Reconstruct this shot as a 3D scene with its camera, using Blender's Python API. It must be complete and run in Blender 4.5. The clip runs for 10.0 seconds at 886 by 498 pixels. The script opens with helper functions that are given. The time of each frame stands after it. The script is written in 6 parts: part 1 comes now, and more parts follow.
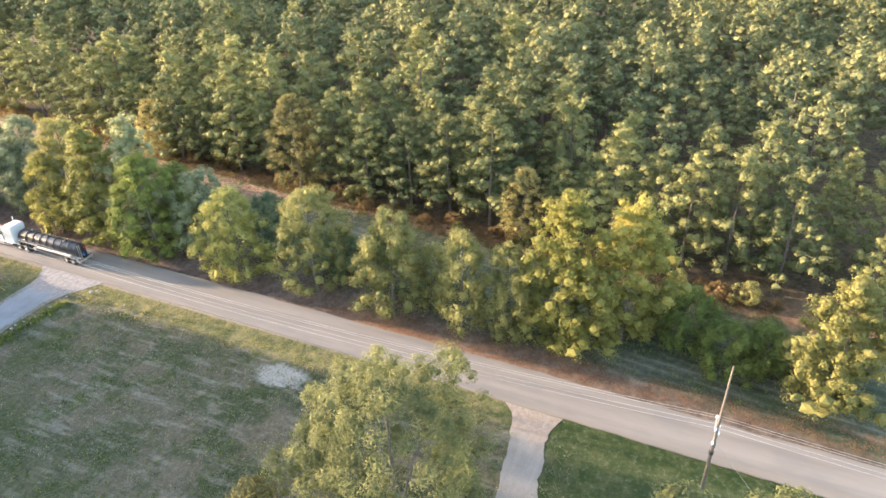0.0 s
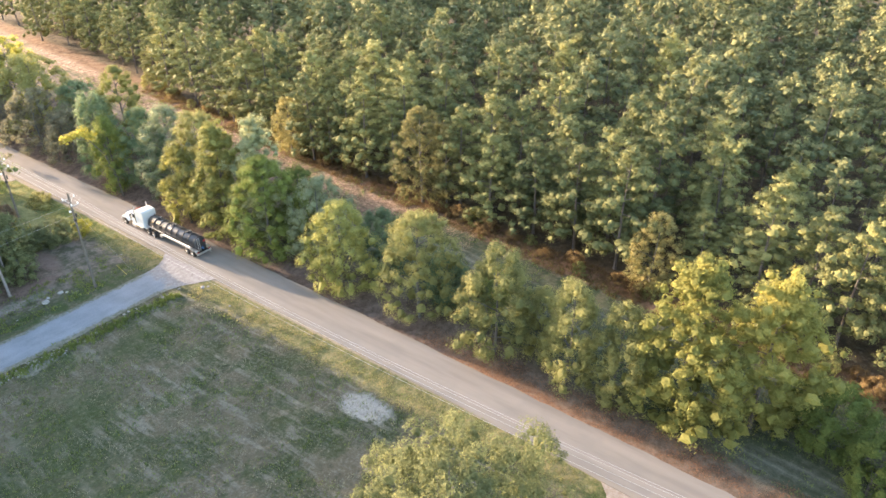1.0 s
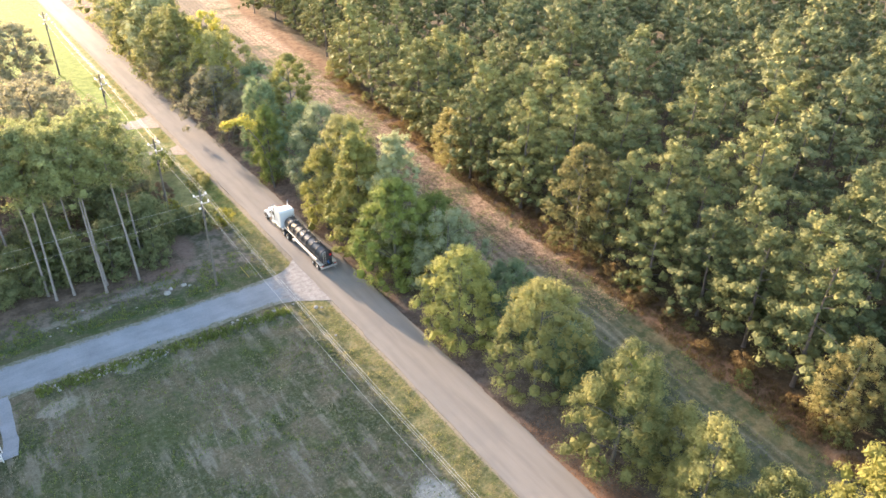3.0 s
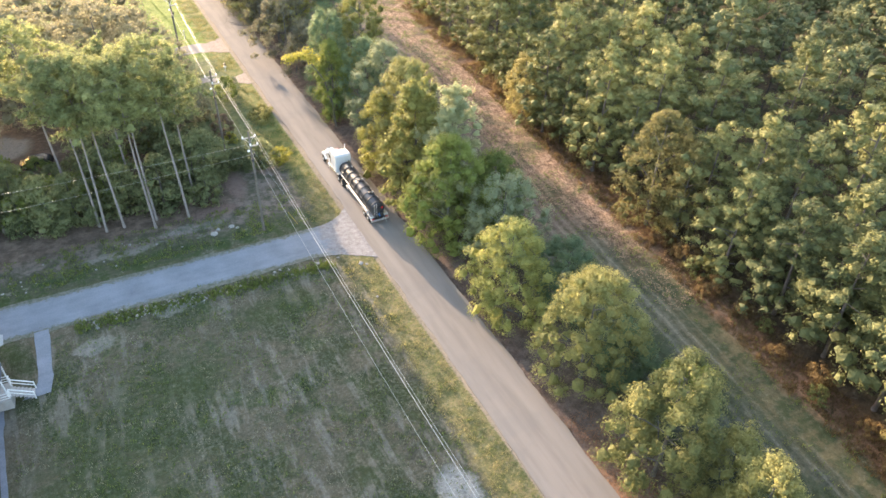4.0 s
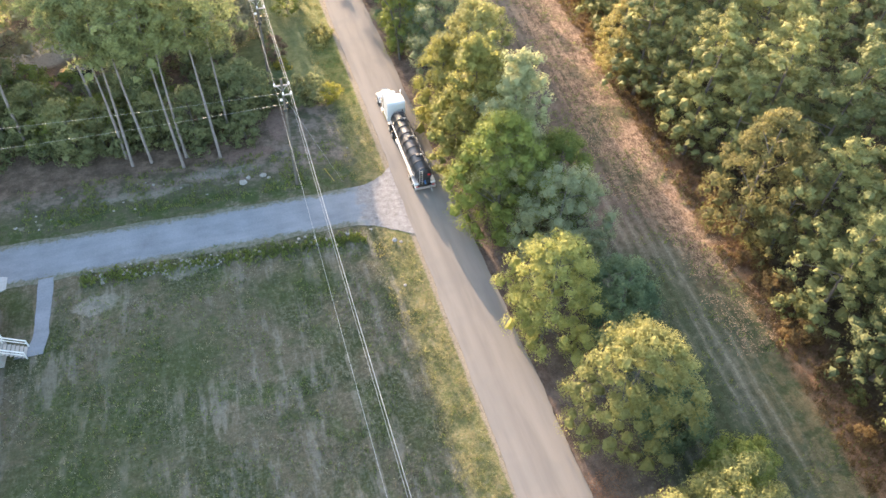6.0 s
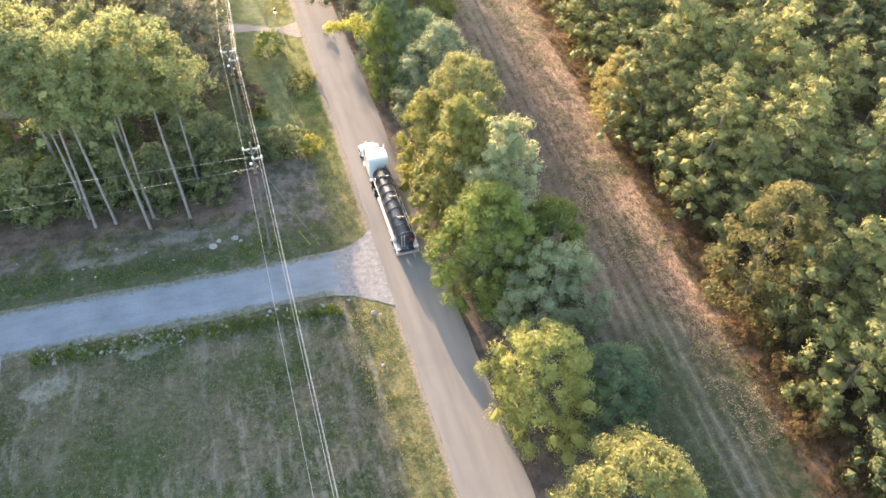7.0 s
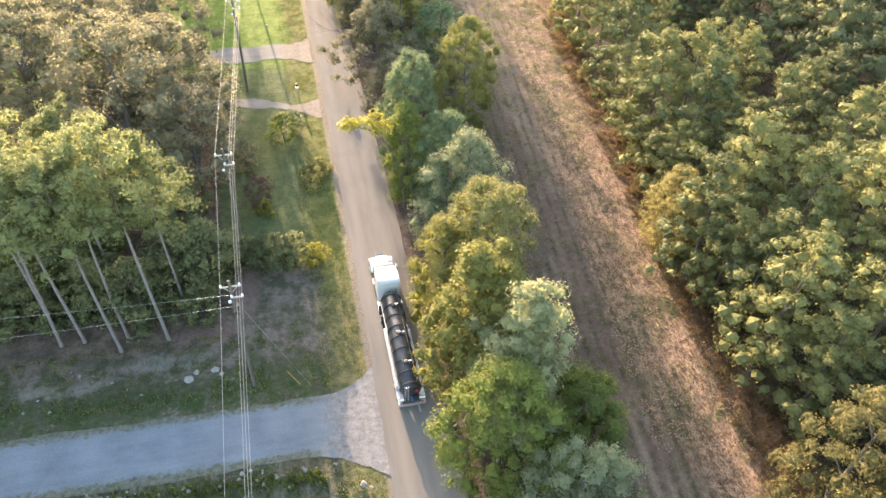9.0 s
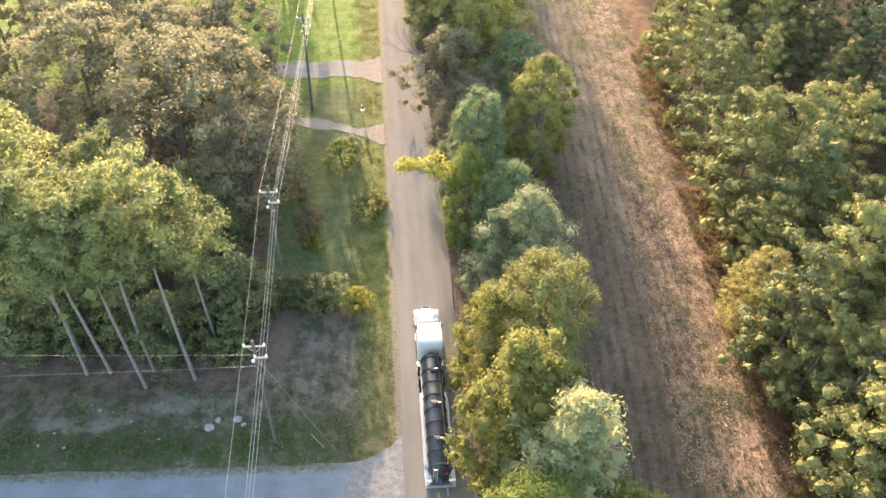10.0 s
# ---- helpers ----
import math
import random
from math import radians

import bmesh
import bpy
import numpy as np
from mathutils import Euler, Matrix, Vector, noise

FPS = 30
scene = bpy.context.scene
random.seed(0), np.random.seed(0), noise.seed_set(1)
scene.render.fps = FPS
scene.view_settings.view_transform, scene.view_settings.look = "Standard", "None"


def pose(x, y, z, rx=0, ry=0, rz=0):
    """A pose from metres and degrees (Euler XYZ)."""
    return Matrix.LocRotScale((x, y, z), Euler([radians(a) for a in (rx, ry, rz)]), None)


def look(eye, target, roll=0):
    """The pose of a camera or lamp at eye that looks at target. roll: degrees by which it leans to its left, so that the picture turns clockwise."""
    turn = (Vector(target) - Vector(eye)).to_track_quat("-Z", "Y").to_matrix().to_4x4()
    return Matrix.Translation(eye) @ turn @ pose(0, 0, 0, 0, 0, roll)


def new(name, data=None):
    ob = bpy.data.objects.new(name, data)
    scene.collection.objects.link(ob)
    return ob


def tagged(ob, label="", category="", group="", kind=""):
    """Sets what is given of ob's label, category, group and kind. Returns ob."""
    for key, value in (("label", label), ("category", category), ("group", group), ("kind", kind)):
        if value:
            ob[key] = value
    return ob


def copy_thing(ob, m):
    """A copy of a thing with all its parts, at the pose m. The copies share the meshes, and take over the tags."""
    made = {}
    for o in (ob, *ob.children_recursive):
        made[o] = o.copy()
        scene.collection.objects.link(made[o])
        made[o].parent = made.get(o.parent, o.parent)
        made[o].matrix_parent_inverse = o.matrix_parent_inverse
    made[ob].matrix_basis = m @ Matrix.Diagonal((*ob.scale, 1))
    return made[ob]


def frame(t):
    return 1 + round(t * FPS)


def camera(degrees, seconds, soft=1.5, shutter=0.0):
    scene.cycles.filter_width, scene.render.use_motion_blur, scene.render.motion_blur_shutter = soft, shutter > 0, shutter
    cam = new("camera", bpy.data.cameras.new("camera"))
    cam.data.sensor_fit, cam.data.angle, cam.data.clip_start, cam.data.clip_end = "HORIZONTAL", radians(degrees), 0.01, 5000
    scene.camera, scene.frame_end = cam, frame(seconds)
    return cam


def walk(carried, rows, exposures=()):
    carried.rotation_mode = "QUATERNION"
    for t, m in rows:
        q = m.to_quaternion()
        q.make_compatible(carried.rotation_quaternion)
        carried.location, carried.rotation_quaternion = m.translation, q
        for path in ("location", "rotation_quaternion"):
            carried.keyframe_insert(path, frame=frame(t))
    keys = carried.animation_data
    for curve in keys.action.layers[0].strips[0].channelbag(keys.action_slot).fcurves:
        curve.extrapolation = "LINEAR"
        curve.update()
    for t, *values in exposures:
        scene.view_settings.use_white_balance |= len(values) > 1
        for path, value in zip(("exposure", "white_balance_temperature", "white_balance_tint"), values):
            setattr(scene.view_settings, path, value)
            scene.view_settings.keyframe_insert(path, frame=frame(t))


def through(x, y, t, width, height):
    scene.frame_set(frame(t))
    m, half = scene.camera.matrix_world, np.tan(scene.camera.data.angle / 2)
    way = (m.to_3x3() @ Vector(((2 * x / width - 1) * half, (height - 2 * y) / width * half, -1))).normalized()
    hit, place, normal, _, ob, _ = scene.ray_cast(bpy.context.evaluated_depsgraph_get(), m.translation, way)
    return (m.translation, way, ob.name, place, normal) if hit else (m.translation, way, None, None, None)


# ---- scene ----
cam = camera(64.2, 10.0, soft=1.5, shutter=0.12)
METRES, EYE, TILT, LEAN, TURN = 82.0, 53.67, -30.954, 0.555, -66.594
X0, Y0 = -58.27, -90.60
ROWS = [
    (0.0, 0.0, 0.0, 0.0, -0.0, 0.0, 0.0),
    (0.5, 0.0128, 0.0394, 0.0256, 5.23, -0.11, -3.44),
    (1.0, 0.0237, 0.0825, 0.0539, 10.89, -0.59, -7.12),
    (1.5, 0.0314, 0.1227, 0.0802, 14.95, -1.14, -9.69),
    (2.0, 0.0344, 0.1658, 0.1094, 18.95, -1.92, -12.14),
    (2.5, 0.0341, 0.2055, 0.136, 22.58, -2.75, -14.29),
    (4.0, 0.0111, 0.3278, 0.2165, 33.93, -13.17, -20.48),
    (4.5, -0.004, 0.365, 0.2422, 37.7, -19.21, -22.3),
    (5.0, -0.0244, 0.4044, 0.2693, 43.02, -24.52, -24.58),
    (6.5, -0.1001, 0.5097, 0.3375, 43.85, -25.88, -25.02),
    (7.0, -0.132, 0.5448, 0.3588, 43.9, -24.74, -25.07),
    (7.5, -0.1626, 0.5765, 0.3771, 43.93, -23.6, -25.09),
    (8.0, -0.1968, 0.6102, 0.3965, 43.98, -22.87, -25.11),
    (8.5, -0.2298, 0.6403, 0.4137, 44.82, -22.97, -25.47),
    (9.0, -0.2673, 0.6727, 0.4325, 48.82, -24.74, -26.89),
    (9.5, -0.3021, 0.7025, 0.4505, 52.86, -26.63, -28.16),
    (10.0, -0.3425, 0.7324, 0.4691, 57.18, -28.78, -29.45),
]
walk(cam, [(t, pose(X0, Y0, EYE, TILT, LEAN, TURN) @ pose(METRES * x, METRES * y, METRES * z, 90 + pitch, roll, yaw)) for t, x, y, z, yaw, pitch, roll in ROWS], exposures=[(0.0, 3.48, 6500, 16), (2.5, 3.46, 6500, 16), (4.0, 3.41, 6500, 16), (5.2, 3.50, 6500, 16), (6.5, 3.52, 6550, 16), (8.5, 3.40, 6650, 15), (10.0, 3.32, 6700, 13)])

# ---- light ----
SUN_ELEV, SUN_AZ = 7.8, 5.5          # degrees; the sun stands up the road, a little to its west side
world = bpy.data.worlds.new("sky")
scene.world = world
world.use_nodes = True
wn = world.node_tree
sky = wn.nodes.new("ShaderNodeTexSky")
sky.sky_type, sky.sun_disc = "NISHITA", False
sky.sun_elevation, sky.sun_rotation = radians(SUN_ELEV), radians(360 - SUN_AZ)
sky.air_density, sky.dust_density, sky.ozone_density = 1.0, 2.0, 1.0
wn.links.new(sky.outputs["Color"], wn.nodes["Background"].inputs["Color"])
wn.nodes["Background"].inputs["Strength"].default_value = 0.15
sun = new("sun", bpy.data.lights.new("sun", "SUN"))
sun.data.energy, sun.data.angle, sun.data.color = 2.6, radians(0.6), (1.0, 0.775, 0.545)
sd = Vector((-math.sin(radians(SUN_AZ)) * math.cos(radians(SUN_ELEV)), math.cos(radians(SUN_AZ)) * math.cos(radians(SUN_ELEV)), math.sin(radians(SUN_ELEV))))
sun.matrix_world = look(sd * 300, (0, 0, 0))


# ---- materials ----
class Nodes:
    """Short-hand for building a node tree."""

    def __init__(self, name):
        self.mat = bpy.data.materials.new(name)
        self.mat.use_nodes = True
        self.tree = self.mat.node_tree
        self.bsdf = self.tree.nodes["Principled BSDF"]
        self.out = self.tree.nodes["Material Output"]

    def add(self, kind, **inputs):
        n = self.tree.nodes.new(kind)
        for k, v in inputs.items():
            self.put(n.inputs[k.replace("_", " ")], v)
        return n

    def put(self, socket, v):
        if isinstance(v, bpy.types.NodeSocket):
            self.tree.links.new(v, socket)
        else:
            socket.default_value = v

    def math(self, op, a, b=0.0, c=0.0, clamp=False):
        n = self.tree.nodes.new("ShaderNodeMath")
        n.operation, n.use_clamp = op, clamp
        for s, v in zip(n.inputs, (a, b, c)):
            self.put(s, v)
        return n.outputs[0]

    def step(self, v, lo, hi):
        n = self.tree.nodes.new("ShaderNodeMapRange")
        n.interpolation_type = "SMOOTHSTEP"
        for s, w in zip(n.inputs, (v, lo, hi, 0.0, 1.0)):
            self.put(s, w)
        return n.outputs[0]

    def noise(self, scale, detail=3.0, rough=0.6, vec=None, stretch=None):
        if vec is None:
            vec = self.place()
        if stretch:
            m = self.add("ShaderNodeMapping", Vector=vec, Scale=stretch)
            vec = m.outputs[0]
        return self.add("ShaderNodeTexNoise", Vector=vec, Scale=scale, Detail=detail, Roughness=rough).outputs["Fac"]

    def place(self):
        if not hasattr(self, "geo"):
            self.geo = self.tree.nodes.new("ShaderNodeNewGeometry")
        return self.geo.outputs["Position"]

    def mix(self, f, a, b):
        n = self.tree.nodes.new("ShaderNodeMix")
        n.data_type = "RGBA"
        self.put(n.inputs[0], f)
        for s, v in ((n.inputs[6], a), (n.inputs[7], b)):
            self.put(s, (*v, 1) if isinstance(v, tuple) and len(v) == 3 else v)
        return n.outputs[2]

    def ramp(self, f, stops, mode="LINEAR"):
        n = self.tree.nodes.new("ShaderNodeValToRGB")
        n.color_ramp.interpolation = mode
        els = n.color_ramp.elements
        while len(els) < len(stops):
            els.new(0.5)
        for e, (p, c) in zip(els, stops):
            e.position, e.color = p, (*c, 1)
        self.put(n.inputs[0], f)
        return n.outputs[0]

    def bump(self, height, strength=0.4, distance=0.05):
        n = self.add("ShaderNodeBump", Strength=strength, Distance=distance, Height=height)
        self.tree.links.new(n.outputs[0], self.bsdf.inputs["Normal"])

    def done(self, colour, rough=0.8, metal=0.0):
        self.put(self.bsdf.inputs["Base Color"], (*colour, 1) if isinstance(colour, tuple) and len(colour) == 3 else colour)
        self.put(self.bsdf.inputs["Roughness"], rough)
        self.put(self.bsdf.inputs["Metallic"], metal)
        return self.mat


def plain(name, colour, rough=0.6, metal=0.0, vary=0.25, scale=3.0, grain=40.0, bump=0.15):
    """A surface of one colour with stains and fine grain."""
    n = Nodes(name)
    tc = n.add("ShaderNodeTexCoord").outputs["Object"]
    a = n.noise(scale, 4, 0.65, tc)
    b = n.noise(grain, 2, 0.6, tc)
    f = n.math("MULTIPLY_ADD", a, 0.7, n.math("MULTIPLY", b, 0.3))
    dark = tuple(c * (1 - vary) for c in colour)
    light = tuple(min(1, c * (1 + vary)) for c in colour)
    n.bump(f, bump, 0.02)
    return n.done(n.ramp(f, [(0.3, dark), (0.7, light)]), rough, metal)


def leafy(name, shade, light, spread=0.35, through=0.45, patch=0.25, relief=0.5):
    """Foliage: each leaf has its own tone, each tree its own hue, and light comes through."""
    n = Nodes(name)
    isl = n.tree.nodes.new("ShaderNodeNewGeometry").outputs["Random Per Island"]
    obj = n.tree.nodes.new("ShaderNodeObjectInfo").outputs["Random"]
    big = n.noise(patch, 2, 0.5)
    f = n.math("MULTIPLY_ADD", isl, 0.2, n.math("MULTIPLY_ADD", obj, spread, n.math("MULTIPLY", big, 0.55)))
    col = n.mix(n.step(f, 0.1, 0.85), tuple(1.2 * c for c in shade), (1.25 * light[0], 1.24 * light[1], 1.08 * light[2]))
    fine = n.noise(5.5, 3, 0.7)
    col = n.mix(n.math("MULTIPLY", n.step(fine, 0.56, 0.36), 0.22), col, tuple(0.8 * c for c in shade))
    n.bump(fine, relief, 0.25)
    n.done(col, 0.75)
    n.bsdf.inputs["Specular IOR Level"].default_value = 0.2
    tr = n.add("ShaderNodeBsdfTranslucent", Color=col)
    mx = n.add("ShaderNodeMixShader", Fac=through)
    n.tree.links.new(n.bsdf.outputs[0], mx.inputs[1])
    n.tree.links.new(tr.outputs[0], mx.inputs[2])
    n.tree.links.new(mx.outputs[0], n.out.inputs["Surface"])
    return n.mat


def ground_material():
    n = Nodes("ground_cover")
    pos = n.place()
    sep = n.add("ShaderNodeSeparateXYZ", Vector=pos)
    x, y = sep.outputs[0], sep.outputs[1]
    n1, n2, n3 = n.noise(0.12, 4), n.noise(0.6, 5, 0.65), n.noise(4.0, 4, 0.7)
    n4 = n.noise(0.25, 3, 0.6, stretch=(1.0, 0.25, 1.0))
    fine = n.noise(14.0, 3, 0.7)
    wob = n.math("MULTIPLY_ADD", n.math("SUBTRACT", n2, 0.5), 3.0, n.math("MULTIPLY", n.math("SUBTRACT", n1, 0.5), 3.0))
    wob = n.math("MULTIPLY_ADD", n.math("SUBTRACT", n3, 0.5), 1.2, wob)
    xw, yw = n.math("ADD", x, wob), n.math("ADD", y, wob)
    # field: green-grey grass with dead, pale patches
    patchy = n.step(n.math("MULTIPLY_ADD", n3, 0.4, n.math("MULTIPLY", n2, 0.75)), 0.43, 0.66)
    field = n.mix(n.step(n1, 0.40, 0.58), (0.042, 0.053, 0.022), (0.104, 0.090, 0.060))
    field = n.mix(n.math("MULTIPLY", n.step(n.noise(0.22, 4, 0.6), 0.55, 0.68), 0.7), field, (0.060, 0.079, 0.029))
    streak = n.step(n.noise(0.5, 4, 0.65, stretch=(1.6, 0.30, 1.0)), 0.50, 0.64)
    field = n.mix(n.math("MULTIPLY", streak, 0.65), field, (0.190, 0.172, 0.140))
    speck = n.math("MULTIPLY", patchy, n.step(n.noise(3.2, 5, 0.75), 0.44, 0.62))
    field = n.mix(n.math("MULTIPLY", speck, 0.42), field, (0.22, 0.205, 0.165))
    field = n.mix(n.math("MULTIPLY", n.step(n.noise(0.34, 5, 0.65), 0.53, 0.66), 0.7), field, (0.041, 0.057, 0.020))
    for cx, cy, rx, ry in ((-42.6, -14.2, 1.6, 3.6), (-29.0, -24.0, 8.0, 6.0), (-38.0, -36.0, 10.0, 12.0), (-17.0, -18.5, 7.0, 3.0)):
        dx, dy = n.math("DIVIDE", n.math("SUBTRACT", xw, cx), rx), n.math("DIVIDE", n.math("SUBTRACT", yw, cy), ry)
        d = n.math("SQRT", n.math("ADD", n.math("MULTIPLY", dx, dx), n.math("MULTIPLY", dy, dy)))
        field = n.mix(n.math("MULTIPLY", n.math("MULTIPLY", n.step(d, 1.2, 0.3), n.step(n2, 0.25, 0.6)), 0.75), field, (0.043, 0.061, 0.021))
    lawn = n.mix(n.step(n2, 0.35, 0.65), (0.085, 0.110, 0.046), (0.125, 0.150, 0.066))
    litter = n.mix(n.step(n2, 0.35, 0.7), (0.095, 0.070, 0.054), (0.20, 0.145, 0.110))
    weeds = n.mix(n.step(n2, 0.4, 0.6), (0.080, 0.080, 0.050), (0.190, 0.150, 0.125))
    verge = n.mix(n.step(n.math("MULTIPLY_ADD", n3, 0.5, n.math("MULTIPLY", n2, 0.5)), 0.40, 0.62), (0.098, 0.108, 0.040), (0.225, 0.185, 0.090))
    weeds = n.mix(n.math("MULTIPLY", n.step(yw, 0.6, -2.6), n.step(n2, 0.36, 0.56)), weeds, (0.050, 0.070, 0.026))
    weeds = n.mix(n.math("MULTIPLY", n.step(n.noise(0.55, 5, 0.7), 0.60, 0.70), 0.6), weeds, (0.27, 0.245, 0.215))
    # south end of the field: lush green, darkened to stand for shade
    field = n.mix(n.math("MULTIPLY", n.step(yw, -77.0, -81.0), 0.85), field, n.mix(n.step(n2, 0.4, 0.65), (0.026, 0.050, 0.014), (0.060, 0.074, 0.026)))
    left = n.mix(n.step(yw, -7.0, -4.0), field, weeds)
    left = n.mix(n.math("MULTIPLY", n.step(yw, 1.0, 4.0), n.step(xw, -14.0, -17.0)), left, litter)
    left = n.mix(n.math("MULTIPLY", n.step(yw, 11.0, 13.0), n.step(xw, -18.0, -16.0)), left, lawn)
    # far lawn: vivid green, brightened in colour to stand for sunlight
    left = n.mix(n.step(yw, 52.0, 58.0), left, n.mix(n.step(n2, 0.35, 0.65), (0.120, 0.180, 0.028), (0.185, 0.250, 0.048)))
    verge = n.mix(n.math("MULTIPLY", n.step(yw, 4.0, 14.0), 0.7), verge, n.mix(n.step(n2, 0.38, 0.62), (0.110, 0.140, 0.032), (0.200, 0.200, 0.058)))
    # southern verge: shade is put into the grass as a darker green
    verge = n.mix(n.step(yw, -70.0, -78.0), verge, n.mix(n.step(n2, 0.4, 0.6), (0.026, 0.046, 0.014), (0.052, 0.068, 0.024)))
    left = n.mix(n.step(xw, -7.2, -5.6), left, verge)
    for cx, cy, rx, ry in ((-14.4, 9.0, 1.7, 4.6), (-18.0, 3.9, 4.0, 1.0)):
        dx, dy = n.math("DIVIDE", n.math("SUBTRACT", xw, cx), rx), n.math("DIVIDE", n.math("SUBTRACT", yw, cy), ry)
        d = n.math("SQRT", n.math("ADD", n.math("MULTIPLY", dx, dx), n.math("MULTIPLY", dy, dy)))
        left = n.mix(n.math("MULTIPLY", n.step(d, 1.2, 0.6), 0.8), left, n.mix(n3, (0.14, 0.088, 0.070), (0.25, 0.175, 0.145)))
    bare = n.mix(n.step(n3, 0.3, 0.7), (0.29, 0.27, 0.24), (0.39, 0.365, 0.33))
    for cx, cy, rx, ry in ((-9.2, -48.8, 2.2, 3.6), (-44.0, 33.0, 5.5, 4.5), (-21.5, 1.2, 4.5, 1.0), (-31.0, -0.6, 6.0, 0.7), (-26.4, -13.6, 3.0, 1.0), (-35.5, -15.7, 2.2, 1.3)):
        dx, dy = n.math("DIVIDE", n.math("SUBTRACT", xw, cx), rx), n.math("DIVIDE", n.math("SUBTRACT", yw, cy), ry)
        d = n.math("SQRT", n.math("ADD", n.math("MULTIPLY", dx, dx), n.math("MULTIPLY", dy, dy)))
        left = n.mix(n.math("MULTIPLY", n.step(d, 1.1, 0.7), 0.9 if cy < -40 or cy > 9 else 0.35 if cy < -10 else 0.3), left, bare)
    left = n.mix(n.step(n.math("MULTIPLY_ADD", n3, 0.6, x), -2.95, -2.6), left, (0.24, 0.20, 0.155))
    # east of the road: litter bank, tree row, mown ride, chipped strip, rusty straw, wood floor
    xs = n.math("MULTIPLY_ADD", y, -0.1, xw)
    u = n.math("DIVIDE", xs, 50.0)
    bank = n.mix(n.step(n2, 0.35, 0.65), (0.115, 0.080, 0.064), (0.21, 0.150, 0.120))
    ride = n.mix(n.step(n4, 0.4, 0.62), (0.125, 0.094, 0.074), (0.195, 0.150, 0.118))
    ride = n.mix(n.step(yw, -18.0, -30.0), ride, n.mix(n.step(n4, 0.4, 0.62), (0.060, 0.074, 0.040), (0.118, 0.120, 0.088)))
    straw = n.noise(5.0, 5, 0.75, stretch=(1.0, 0.35, 1.0))
    chips = n.mix(n.step(n.math("MULTIPLY_ADD", straw, 0.6, n.math("MULTIPLY", n.noise(0.9, 5, 0.7), 0.4)), 0.42, 0.60), (0.160, 0.096, 0.064), (0.52, 0.350, 0.240))
    green = n.mix(n.step(n2, 0.4, 0.6), (0.062, 0.074, 0.034), (0.140, 0.122, 0.068))
    chips = n.mix(n.step(n1, 0.52, 0.66), chips, green)
    chips = n.mix(n.step(yw, -24.0, -36.0), chips, green)
    rust = n.mix(n.step(n2, 0.35, 0.65), (0.145, 0.078, 0.044), (0.255, 0.148, 0.086))
    floor = n.mix(n.step(n2, 0.35, 0.65), (0.06, 0.045, 0.03), (0.12, 0.085, 0.05))
    bank = n.mix(n.math("MULTIPLY", n.step(yw, -46.0, -56.0), n.step(n3, 0.3, 0.6)), bank, (0.34, 0.175, 0.095))
    right = n.mix(n.step(u, 0.16, 0.24), bank, litter)
    right = n.mix(n.step(u, 0.25, 0.33), right, ride)
    right = n.mix(n.step(n.math("SUBTRACT", u, n.math("MULTIPLY", n.step(yw, -8.0, -26.0), 0.065)), 0.42, 0.49), right, chips)
    right = n.mix(n.step(u, 0.575, 0.62), right, rust)
    right = n.mix(n.step(u, 0.66, 0.72), right, floor)
    # wheel ruts along the ride
    rut = n.math("ABSOLUTE", n.math("SUBTRACT", n.math("PINGPONG", n.math("SUBTRACT", n.math("MULTIPLY_ADD", n.math("SUBTRACT", n2, 0.5), 0.55, n.math("MULTIPLY_ADD", y, -0.1, x)), 17.0), 0.62), 0.0))
    band = n.math("MULTIPLY", n.step(xs, 14.5, 15.5), n.step(xs, 28.0, 26.0))
    right = n.mix(n.math("MULTIPLY", n.math("MULTIPLY", n.math("MULTIPLY", n.step(rut, 0.24, 0.05), n.math("MULTIPLY", n.step(n4, 0.38, 0.60), n.step(n3, 0.30, 0.60))), n.math("MULTIPLY", band, n.math("MULTIPLY_ADD", n.step(yw, -6.0, -24.0), 0.42, 0.12))), 0.85), right, (0.27, 0.245, 0.195))
    right = n.mix(n.math("MULTIPLY", n.math("MULTIPLY", n.math("MULTIPLY", n.step(rut, 0.32, 0.5), n.step(n2, 0.38, 0.6)), band), 0.6), right, (0.045, 0.05, 0.025))
    col = n.mix(n.step(x, -0.5, 0.5), left, right)
    col = n.mix(n.math("MULTIPLY", n.step(fine, 0.35, 0.75), 0.35), col, n.mix(0.5, col, (0.02, 0.02, 0.012)))
    n5 = n.noise(1.7, 5, 0.75)
    col = n.mix(n.math("MULTIPLY", n.step(n5, 0.50, 0.72), 0.5), col, n.mix(0.6, col, (0.26, 0.24, 0.18)))
    col = n.mix(n.math("MULTIPLY", n.step(n5, 0.50, 0.30), 0.6), col, n.mix(0.7, col, (0.025, 0.030, 0.015)))
    n.bump(n.math("MULTIPLY_ADD", fine, 0.35, n3), 0.8, 0.3)
    n.bsdf.inputs["Specular IOR Level"].default_value = 0.1
    return n.done(col, 0.95)


